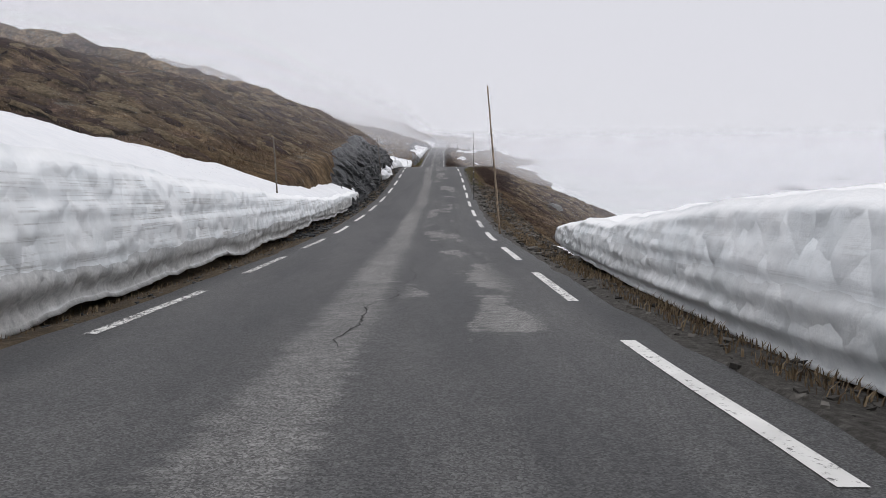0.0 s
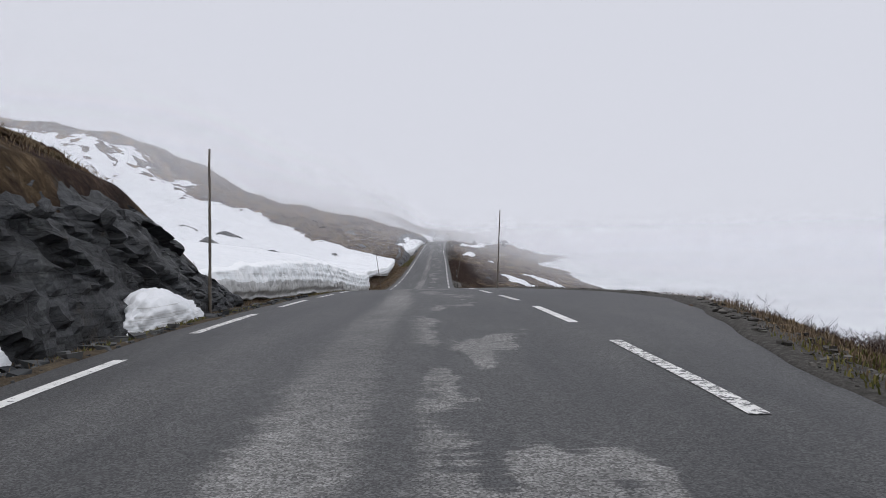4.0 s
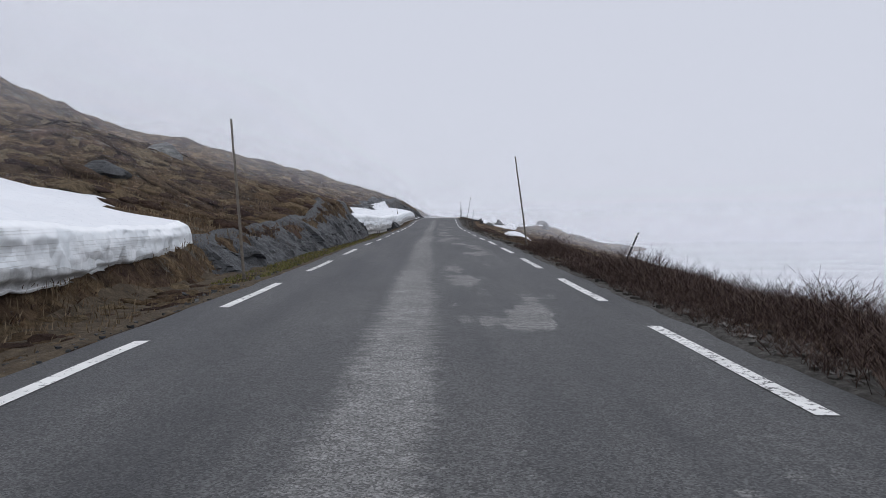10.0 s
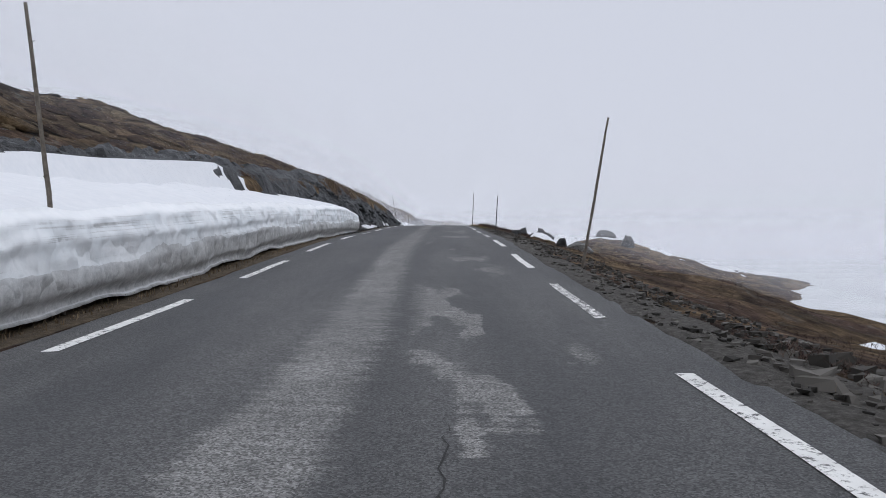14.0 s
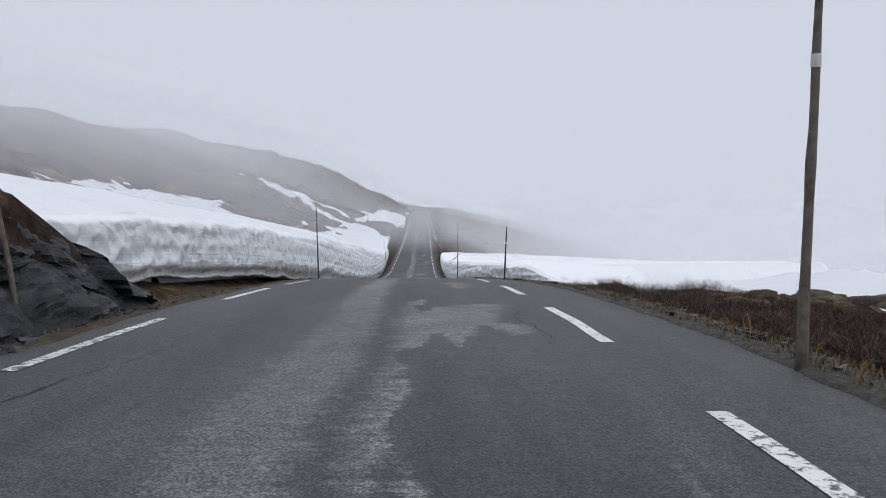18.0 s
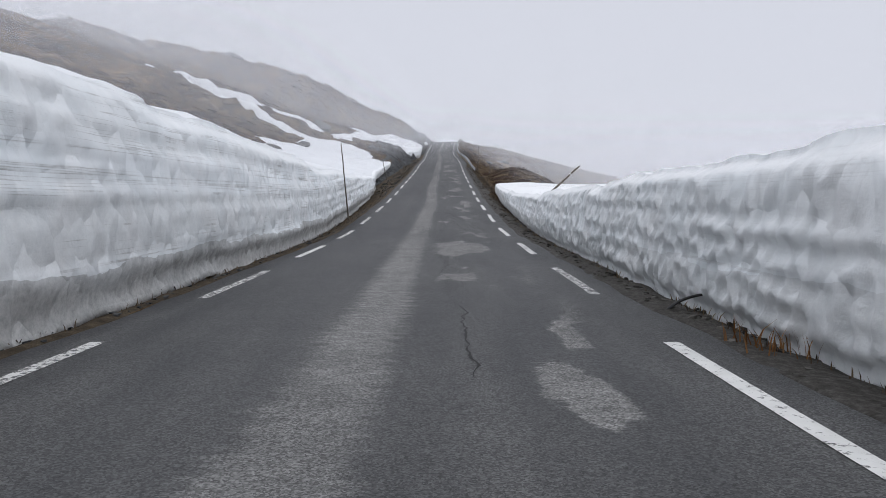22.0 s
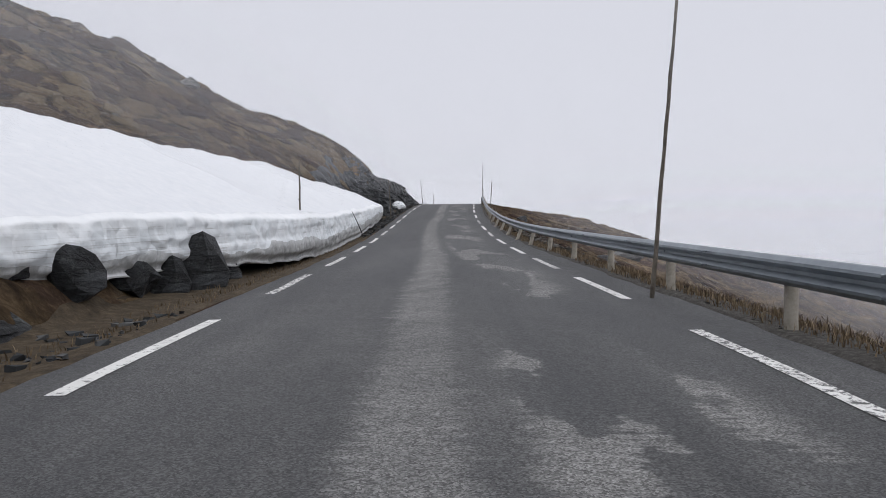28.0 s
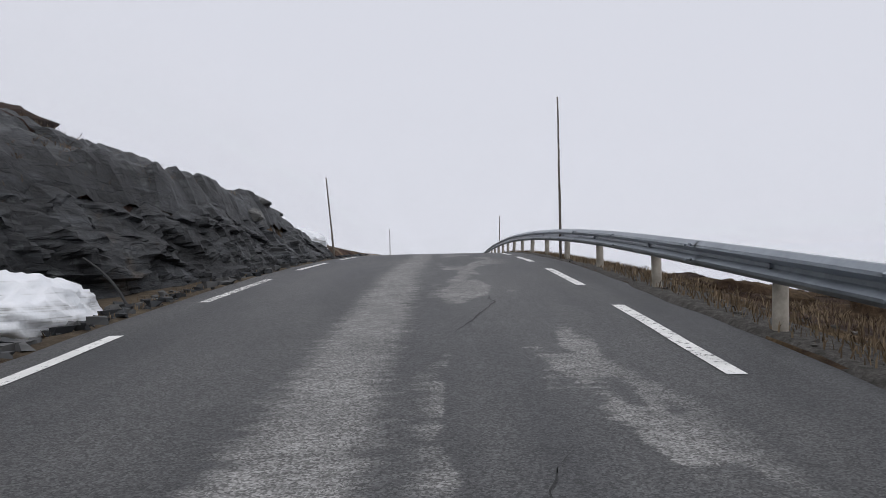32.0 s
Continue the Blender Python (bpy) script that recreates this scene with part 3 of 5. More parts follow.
FAR_ENDS_LEFT = [(0, 14.6), (4, 39.6), (7, 58.5), (12, 89.5), (18, 126.8), (22, 152.7), (28, 191.6), (33, 225.0), (37, 251.7),
                 (46, 310.6), (51, 344.4), (56, 374.9), (59, 393.5), (61, 407.1), (65, 433.3), (67, 446.8), (70, 466.7),
                 (78, 519.7), (80, 532.2), (83, 550.4), (84, 556.2), (85, 561.7), (87, 572.9), (96, 630.0)]
FAR_ENDS_RIGHT = [(0, 16.8), (3, 35.6), (6, 54.4), (9, 72.2), (12, 89.9), (18, 128.1), (22, 154.0), (25, 173.4), (28, 192.0),
                  (31, 211.4), (33, 225.6), (36, 247.0), (45, 306.1), (48, 325.9), (50, 339.0), (53, 358.6), (56, 379.2),
                  (58, 392.9), (60, 407.2), (63, 427.4), (66, 446.5), (69, 466.3), (77, 518.5), (80, 536.5), (81, 542.4), (82, 548.2), (83, 554.4), (84, 561.4), (85, 568.3), (86, 574.2), (87, 580.3),
                  (96, 639.8)]


def paint_line(ends, side):
    for k in range(-2, 96):
        far = float(table(ends, k)) if k >= 0 else ends[0][1] + 6.5 * k
        ys = np.linspace(far - 3.7, far, 7)
        ju = 0.02 * vnoise(ys * 0.7, ys * 0, 40 + side)
        us = np.array([-0.075, 0.075])
        PU = side * HALF + us[None, :] + ju[:, None]
        PY = np.repeat(ys[:, None], 2, 1)
        P = np.stack([road_x(PY) + PU, PY, road_top(PU, PY) + 0.006], -1)
        part("edge_marking", grid_mesh("edge_marking", P, PAINT), road, "worn white painted dash")


paint_line(FAR_ENDS_LEFT, -1)
paint_line(FAR_ENDS_RIGHT, 1)

# verges
def strip(name, u0, u1, n, material, label, seed, y0=-60, y1=650):
    yy = spread([(y0, 0), (y1, 0.5)])
    k = np.linspace(0, 1, n)
    K, VY = np.meshgrid(k, yy)
    VU = u0(VY) + (u1(VY) - u0(VY)) * K
    bump = 0.05 * fbm(VU * 2.2, VY * 2.2, seed, 4) * smooth(0.0, 0.15, K)
    VZ = road_z(VY) + ground_rel(VU, VY) + 0.014 - 0.06 * (1 - smooth(0, 0.1, K)) + bump - 0.13 * smooth(0.8, 1, K)
    return tagged(new(name, grid_mesh(name, np.stack([road_x(VY) + VU, VY, VZ], -1), material)), label, "verge", kind="structure")


verge_left = strip("verge_left", lambda y: -EDGE + 0.06 + 0.16 * fbm(y * 0.7, 0 * y, 24, 4), lambda y: -EDGE - table(FOOT_LEFT, y) - 0.1 + 0.4 * fbm(y * 0.3, 0 * y, 4, 3), 12,
                   VERGE, "bare brown soil verge along the asphalt", 50)
verge_right = strip("verge_right", lambda y: EDGE + table(BULGE_RIGHT, y) - 0.06 + 0.16 * fbm(y * 0.7, 0 * y, 34, 4), lambda y: EDGE + table(BULGE_RIGHT, y) + 0.95 + 0.5 * fbm(y * 0.3, 0 * y, 14, 3), 12,
                    GRAVEL, "grey gravel shoulder at the drop", 60)

# ---- snow ----
def hollows(a, b, seed):
    """Melt hollows: 0 on the sharp rims between cells, 1 in their middles."""
    ia, ib = np.floor(a), np.floor(b)
    near, next_ = np.full(a.shape, 9.0), np.full(a.shape, 9.0)
    for da in (-1, 0, 1):
        for db in (-1, 0, 1):
            ja, jb = ia + da, ib + db
            d = (a - ja - 0.15 - 0.7 * lattice(ja, jb, seed)) ** 2 + (b - jb - 0.15 - 0.7 * lattice(ja, jb, seed + 7)) ** 2
            next_ = np.minimum(next_, np.maximum(near, d))
            near = np.minimum(near, d)
    return np.clip(1.25 * (np.sqrt(next_) - np.sqrt(near)), 0, 1)


def snow_bank(side, rows, label, reach, ragged=0.12, seed=0, scallop=1.0, ledge=0.06, tilt=0.16, ease=1.6, step=0.09, cell=3.0):
    """A ploughed snow wall. rows: y, distance of its foot from the line, height, height of its underside, all over the road."""
    r = np.asarray(rows, float)
    y = spread([(r[0, 0], 0), (r[-1, 0], step)])
    foot, high, low = (np.interp(y, r[:, 0], r[:, k]) for k in (1, 2, 3))
    ends = smooth(r[0, 0] - 0.2, r[0, 0] + ease, y) * (1 - smooth(r[-1, 0] - 1.6, r[-1, 0] + 0.2, y))
    nf, nt_ = int(30 * (0.11 / step) ** 0.5), 14
    v = np.concatenate([[-0.35], np.linspace(0, 1, nf)])
    FV, FY = np.meshgrid(v, y)
    CV = np.clip(FV, 0, 1)
    tiny = 0.10 * fbm(y * 0.8, y * 0, 70 + seed, 3)
    high = high * (1 + 0.07 * fbm(y * 0.25, y * 0, 71 + seed, 3)) + tiny
    low = low + ragged * np.clip(fbm(y * 0.45, y * 0, 72 + seed, 4), -0.2, 1) * 2.2 + 0.5 * ragged * fbm(y * 2.3, y * 0, 79 + seed, 3)
    low = np.minimum(low, high - 0.25)
    hgt = np.maximum((high - low) * ends, 0.03)
    zz = low[:, None] + hgt[:, None] * CV
    wave = 0.06 * fbm(FY * 0.5, zz * 0.6, 74 + seed, 3) + 0.035 * vnoise(FY * 0.15, zz * 7.0, 75 + seed) + 0.02 * fbm(FY * 5, zz * 5, 73 + seed, 3) + 0.028 * vnoise(FY * 1.9 + zz * 0.3, zz * 0.35, 76 + seed) * smooth(0.15, 0.5, FV)
    warp = 0.5 * fbm(FY * 0.9, zz * 0.9, 80 + seed, 3)
    pit = hollows(FY * cell + 0.8 * zz + warp, zz * 0.62 * cell - 0.25 * FY + warp, 300 + seed)
    part_ = smooth(ledge, ledge + 0.10, FV) * (1 - 0.6 * smooth(0.85, 1, FV)) * (0.55 + 0.6 * vnoise(FY * 0.12, zz * 0.5, 81 + seed))
    scoop = -0.15 * scallop * pit * np.clip(part_, 0, 1)
    under = -0.09 * (1 - CV) ** 3 + 0.05 * np.sin(CV * 3.1) - 0.11 * scallop * smooth(ledge - 0.10, ledge, FV) * (1 - smooth(ledge + 0.02, ledge + 0.14, FV))
    back_low = np.where(FV < 0, 0.7, 0.0)
    round_top = 0.18 * smooth(0.84, 1.0, FV) ** 2
    FD = foot[:, None] + 0.10 - wave - scoop - under + back_low + round_top + (1 - ends)[:, None] * 0.9
    FD = FD + 0.10 * CV * hgt[:, None]
    top_d = FD[:, -1:]
    k = np.linspace(0, 1, nt_ + 1)[None, :] ** 1.4
    wide = (reach if np.isscalar(reach) else table(reach, y)[:, None]) * (0.35 + 0.65 * ends[:, None])
    TD = top_d + k * wide
    TY = np.repeat(y[:, None], nt_ + 1, 1)
    gz = ground_rel(side * (HALF + TD), TY)
    lip = zz[:, -1:]
    crest = lip + 0.10 * smooth(0, 0.25, k) + (tilt if side < 0 else -0.04) * np.minimum(TD - top_d, 6)
    rise = smooth(0, 0.06, k)
    body = crest + 0.12 * rise * fbm(TD * 0.5, TY * 0.5, 77 + seed, 4) + 0.035 * rise * fbm(TD * 3, TY * 3, 78 + seed, 3)
    TZ = np.where(k > 0.98, np.minimum(gz - 0.35, crest), body * ends[:, None] + (gz - 0.1) * (1 - ends[:, None]))
    TZ[:, 0] = zz[:, -1]
    bank = tagged(new("snow_bank"), label, "snow bank", "ploughed snow banks")
    for name, D, ZZ, note in (("cut_face", FD, zz, "icy scalloped face with thin dirt layers"), ("snow_top", TD, TZ, "clean white top")):
        YY = np.repeat(y[:, None], D.shape[1], 1)
        P = np.stack([road_x(YY) + side * (HALF + D), YY, road_z(YY) + ZZ], -1)
        uv = np.stack([YY, ZZ], -1)
        if side > 0:
            P, uv = P[::-1], uv[::-1]
        part(name, grid_mesh(name, P, SCALLOPED if side > 0 else SNOW_FACE if name == "cut_face" else SNOW_TOP, uv), bank, note)
    return bank


snow_bank(-1, [(-30, 0.8, 1.9, -0.1), (4, 0.8, 2.15, -0.1), (14, 0.9, 2.05, -0.05), (21, 1.0, 1.75, 0.0), (25, 1.1, 1.6, 0.1), (32, 1.15, 1.25, 0.1),
               (39, 1.1, 0.95, 0.05), (46, 1.1, 0.85, 0.0), (51, 1.4, 0.5, 0.0)], "tall layered old snow wall beside the road", 3.4, 0.1, 1, tilt=0.36)
snow_bank(-1, [(94, 2.6, 0.9, -0.1), (100, 1.9, 1.2, 0.0), (108, 1.5, 1.45, 0.0), (117, 1.2, 1.5, -0.05), (128, 1.25, 1.6, -0.1), (139, 1.35, 1.6, -0.1), (143, 2.0, 1.5, 0.3),
               (146, 2.7, 1.5, 0.75), (154, 2.9, 1.55, 0.85), (163, 2.6, 1.4, 0.55), (170, 2.0, 1.3, 0.2), (181, 2.2, 1.3, 0.25), (188, 2.4, 1.25, 0.3), (197, 2.9, 1.1, 0.3)],
          "layered snow bank undercut over brown grass", 9.0, 0.12, 2)
snow_bank(-1, [(226, 2.7, 1.45, -0.1), (234, 1.7, 1.4, -0.12), (240, 1.25, 1.3, -0.12), (249.4, 1.15, 1.3, -0.1), (251.2, 1.2, 1.3, 0.42), (253.2, 1.2, 1.3, 0.6), (255.2, 1.2, 1.3, 0.35), (257, 1.1, 1.3, -0.1), (262, 1.1, 1.3, -0.1), (276, 1.2, 1.3, -0.1), (290, 1.0, 1.2, -0.1),
               (297, 0.9, 0.95, -0.1)], "white snow wall with a gritty face below rock", 3.4, 0.05, 3)
snow_bank(-1, [(333, 4.6, 0.9, 0.1), (339, 3.0, 1.4, 0.2), (346, 2.0, 1.75, 0.2), (358, 1.2, 1.85, 0.0), (370, 0.65, 2.4, -0.1), (392, 0.5, 3.0, -0.1),
               (410, 0.6, 2.75, -0.1), (424, 0.8, 2.2, -0.05), (436, 1.0, 1.6, -0.05), (445, 1.3, 1.2, 0.0), (452, 2.0, 1.15, 0.35), (462, 2.3, 1.1, 0.45), (475, 2.6, 1.05, 0.4), (486, 3.2, 0.9, 0.3)],
          "very tall layered blue-grey snow wall", 9.0, 0.08, 4, tilt=0.2)
snow_bank(-1, [(506, 4.4, 1.2, 0.3), (513, 2.8, 1.3, 0.35), (519, 1.9, 1.35, 0.25), (525, 1.0, 1.3, -0.1), (534, 0.9, 1.3, -0.1), (544, 1.0, 1.3, -0.05),
               (552, 1.1, 1.2, 0.0), (558, 1.3, 1.0, 0.0), (562, 1.7, 0.75, 0.05)], "snow bank with layered face under the hill", 8.5, 0.08, 5, tilt=0.42)
snow_bank(1, [(-30, 1.0, 1.5, -0.1), (4, 1.0, 1.55, -0.1), (12, 1.1, 1.25, -0.1), (20, 1.3, 0.85, -0.1), (27, 1.8, 0.4, -0.1)],
          "scalloped grey snow bank on the drop side", 3.4, 0.03, 6, scallop=0.95, ledge=0.05, step=0.06, cell=3.8)
snow_bank(1, [(354, 3.4, 0.4, -0.8), (361, 2.8, 0.6, -0.5), (369, 1.5, 1.0, -0.1), (379, 0.9, 1.45, -0.1), (394, 0.75, 1.85, -0.1), (411, 0.78, 1.6, -0.1), (424, 0.9, 1.15, -0.1),
              (435, 1.05, 0.80, -0.1), (443, 1.3, 0.62, -0.1), (449, 1.7, 0.4, -0.1)], "high scalloped snow wall with icy face", [(354, 6), (372, 6), (388, 34), (430, 30), (449, 8)], 0.03, 7, scallop=0.9, ledge=0.03, ease=9.0, step=0.055, cell=3.8)


SNOWS = []   # where the ground lies under snow


def snow_field(name, y0, y1, u0, u1, thick, label, step=0.8):
    """A sheet of snow on the ground; thick gives its depth, and where that is below nothing the ground shows."""
    yy, uu = np.arange(y0, y1, step), np.arange(u0, u1, step)
    SU, SY = np.meshgrid(uu, yy)
    t = thick(SU, SY)
    SZ = road_z(SY) + ground_rel(SU, SY) + t
    SNOWS.append((y0, y1, u0, u1, thick))
    keep = (t[:-1, :-1] > -0.5) | (t[1:, 1:] > -0.5)
    P = np.stack([road_x(SY) + SU, SY, SZ], -1)
    return tagged(new(name, grid_mesh(name, P, SNOW, keep=keep)), label, "snow field", "snow on the slopes")


FRONT = [(94, -6), (110, -5), (138, -5.5), (144, -6.6), (165, -6.6), (189, -6.4), (200, -7), (228, -5.8), (300, -4.6), (333, -7), (346, -5.5), (370, -4.4), (424, -4.6), (449, -5.8),
         (475, -6.3), (487, -6.8), (490, -5.5), (500, -5.0), (506, -6), (513, -6.3), (525, -4.8), (549, -5.5), (560, -7)]   # snow fields end here, behind the banks


def blobs(list_, ragged=0.5, seed=0, deep=0.6):
    """Snow depth from rounded patches: middle u, middle y, half-widths across and along, slant."""
    def thick(u, y):
        best = np.full(np.shape(u), -9.0)
        for cu, cy, ru_, ry_, slant in list_:
            du, dy = u - cu - slant * (y - cy), y - cy
            q = 1 - np.sqrt((du / ru_) ** 2 + (dy / ry_) ** 2)
            best = np.maximum(best, q * 2.0)
        best = np.where((u < 0) & (u > table(FRONT, y)), -9.0, best)
        return np.clip((best + ragged * fbm(u * 0.3, y * 0.2, 90 + seed, 5)) * deep, -1, 0.5)
    return thick


snow_field("snow_field", 96, 238, -90, -4.2, blobs([(-26, 150, 26, 58, -0.10), (-14, 110, 10, 20, -0.1), (-55, 165, 34, 68, -0.25), (-10, 160, 6, 38, 0.02), (-32, 196, 14, 30, -0.35), (-13, 186, 7, 15, -0.2)], 0.6, 1),
           "wide old snow field on the hillside with bare patches")
snow_field("snow_field", 228, 300, -16, -4.0, blobs([(-6.8, 251, 1.9, 14, 0.02), (-6.4, 272, 1.8, 18, 0.0)], 0.6, 2), "snow on the ledge above the wall")
snow_field("snow_field", 335, 490, -60, -4.0, blobs([(-14, 352, 14, 26, 0.0), (-13, 392, 14, 62, -0.03), (-10, 440, 7, 46, -0.03), (-28, 345, 20, 18, 0), (-30, 425, 18, 22, -0.2)], 0.8, 3),
           "old snow field lying behind the tall wall")
snow_field("snow_field", 440, 560, -75, -4.5, blobs([(-27, 493, 4.0, 6.5, -2.0), (-9, 507, 1.6, 24, 0.2), (-20, 484, 1.6, 5, -1.5),
                                                   (-8.8, 531, 3.6, 18, 0.0), (-12, 518, 5.5, 15, -0.1)], 0.8, 4), "melting snow strips on the foggy hillside")
snow_field("snow_field", 110, 300, 4, 60, blobs([(12.5, 144, 5.0, 11, -0.25), (16, 172, 2.4, 22, -0.17), (22, 200, 1.7, 18, -0.22), (9, 258, 1.5, 13, 0.08), (13, 240, 1.0, 6, 0.1), (34, 205, 2, 14, 0.2)], 0.6, 5), "melting snow strips on the slope below the road")
snow_field("snow_field", 284, 470, 4, 90, blobs([(9.4, 316, 1.2, 10, 0.2), (14.6, 338, 1.6, 18, 0.22), (40, 400, 36, 48, 0), (14, 396, 11, 36, 0)], 0.45, 6),
           "flat snow cover beside the road", 0.45)
snow_field("snow_field", 22, 100, 5, 60, blobs([(10.5, 33, 4.6, 10, 0.12), (15, 47, 4.4, 11, 0.2), (21, 62, 5, 12, 0.25), (27, 80, 6, 16, 0.25), (22, 36, 10, 16, 0)], 0.7, 8),
           "snow fingers reaching up the slope from the lake")

# ---- rock ----
def rock_mesh(name, seed, material, flat=0.7, jag=0.28, level=2):
    bm = bmesh.new()
    bmesh.ops.create_icosphere(bm, subdivisions=level, radius=1.0)
    off = Vector((seed * 3.1, seed * 1.7, seed * 2.3))
    rng = random.Random(seed)
    planes = [(Vector((math.cos(2.4 * i + seed), math.sin(2.4 * i + seed), rng.uniform(-0.2, 1.1))).normalized(), rng.uniform(0.55, 0.8)) for i in range(9)]
    for vert in bm.verts:
        c = vert.co.copy()
        k = 1 + jag * noise.noise(c * 1.3 + off) * 1.6 + 0.5 * jag * noise.noise(c * 3.1 + off)
        c = c * k
        for ax, cut in planes:
            over = c.dot(ax) - cut
            if over > 0:
                c -= ax * over * 0.95
        vert.co = Vector((c.x, c.y, c.z * flat))
    return bm_mesh(name, bm, material)


BOULDERS = [rock_mesh("boulder", k + 1, ROCK if k % 2 else ROCK_PALE, 0.62 + 0.1 * (k % 3), level=3) for k in range(5)]
SLABS = [rock_mesh("slab", k + 31, ROCK, 0.9, 0.35) for k in range(3)]


def facets(a, b, seed):
    """Broken faces: every cell of a jittered grid is a tilted plane of its own."""
    ia, ib = np.floor(a), np.floor(b)
    near, high = np.full(a.shape, 9.0), np.zeros(a.shape)
    for da in (-1, 0, 1):
        for db in (-1, 0, 1):
            ja, jb = ia + da, ib + db
            ea, eb = a - ja - lattice(ja, jb, seed), b - jb - lattice(ja, jb, seed + 7)
            d = ea ** 2 + eb ** 2
            h = lattice(ja, jb, seed + 13) - 0.5 + 0.9 * ea * (lattice(ja, jb, seed + 17) - 0.5) + 0.9 * eb * (lattice(ja, jb, seed + 23) - 0.35)
            high = np.where(d < near, h, high)
            near = np.minimum(near, d)
    return high


def rock_cut(y0, y1, label, material=None, seed=0, bold=0.55, rise=1.05, back=0.5):
    """A blasted road cutting: dipping beds broken into slabs and blocks."""
    yy, v = spread([(y0, 0), (y1, 0.15)]), np.linspace(0, 1, 42)
    V, Y_ = np.meshgrid(v, yy)
    foot, high = table(FOOT_LEFT, Y_), table(CUT_HIGH, Y_)
    fade = smooth(y0 - 0.1, y0 + 2.0, Y_) * (1 - smooth(y1 - 2.0, y1 + 0.1, Y_))
    rise, back = (r if np.isscalar(r) else table(r, Y_) for r in (rise, back))
    high = (high * (rise + 0.22 * fbm(Y_ * 0.35, Y_ * 0, 200 + seed, 3)) + 0.15) * (0.25 + 0.75 * fade)
    wide = 0.5 + 0.45 * high
    zz = -0.3 + (high + 0.3) * V
    wob = 0.35 * fbm(Y_ * 0.6, zz * 0.6, 209 + seed, 3)
    a, b = 0.38 * (Y_ - zz * 0.6) + wob, 1.0 * (zz + Y_ * 0.42) + wob
    steps = facets(a, b, 210 + seed) + 0.5 * facets(a * 2.4 + 5, b * 2.1, 250 + seed) + 0.36 * facets(a * 5.3, b * 4.6 + 3, 290 + seed)
    disp = bold * (0.30 + 0.72 * steps) * np.sin(np.pi * np.clip(V * 0.86 + 0.12, 0, 1)) + 0.03 * fbm(Y_ * 4, zz * 4, 213 + seed, 3)
    D = foot + (wide + back) * V ** 1.25 - disp * fade + 0.25 * (1 - fade)
    jy = 0.10 * vnoise(Y_ * 1.7, zz * 1.7, 214 + seed)
    zz = np.where(V > 0.98, zz - 0.5, zz + 0.12 * vnoise(Y_ * 1.3, zz * 1.9, 215 + seed) * np.sin(np.pi * V))
    D = np.where(V > 0.98, D + 0.8, D - 0.16)
    YY = Y_ + jy
    P = np.stack([road_x(YY) - HALF - D, YY, road_z(YY) + zz], -1)
    cut = tagged(new("rock_cutting"), label, "rock face", "rock cuttings by the road")
    part("rock_face", grid_mesh("rock_face", P, material or ROCK, smooth_shade=False), cut)
    rng = random.Random(seed)
    for _ in range(int((y1 - y0) * 0.35)):
        i, j = rng.randrange(4, P.shape[0] - 4), rng.choice((2, 6, 10, 14, 18, 22, 26))
        if high[i, j] > 0.9:
            block = part("block", SLABS[rng.randrange(3)], cut)
            s = rng.uniform(0.10, 0.26) * min(1.0, 0.4 * high[i, j])
            block.matrix_local = Matrix.Translation(Vector(P[i, j])) @ pose(0, 0, 0, rng.uniform(10, 40), rng.uniform(10, 40), rng.uniform(-25, 25)) @ Matrix.Diagonal((s, s * 1.8, s * 0.8, 1))
    return cut


rock_cut(43, 98.5, "dark wet slate cutting with tilted beds", seed=1, bold=0.65, rise=[(43, 0.55), (49, 0.72), (55, 0.97), (64, 1.0), (76, 0.98), (86, 0.9), (98, 0.8)], back=[(43, 0.4), (52, 0.05), (66, 0.05), (80, 0.4), (98, 0.5)])
rock_cut(194, 234, "low grey slate ledges above a mossy ditch", seed=2, bold=0.32, rise=0.95)
rock_cut(232, 300, "dark rock ledge behind the snow wall", seed=3, bold=0.5)
rock_cut(289, 343, "blasted dark slate wall with sharp blocks", seed=4, bold=0.5, rise=0.95)
rock_cut(446, 490, "low dark rock at the foot of the melting bank", seed=5, bold=0.4)
rock_cut(490, 514, "smooth dark slabs dipping to the ditch", seed=6, bold=0.5)
rock_cut(547, 599, "dark slate cutting patched with turf", seed=7, bold=0.6, rise=[(547, 0.8), (556, 1.1), (566, 1.1), (573, 0.9), (579, 0.78), (599, 0.76)], back=[(547, 0.0), (566, 0.0), (575, 0.4), (599, 0.5)])


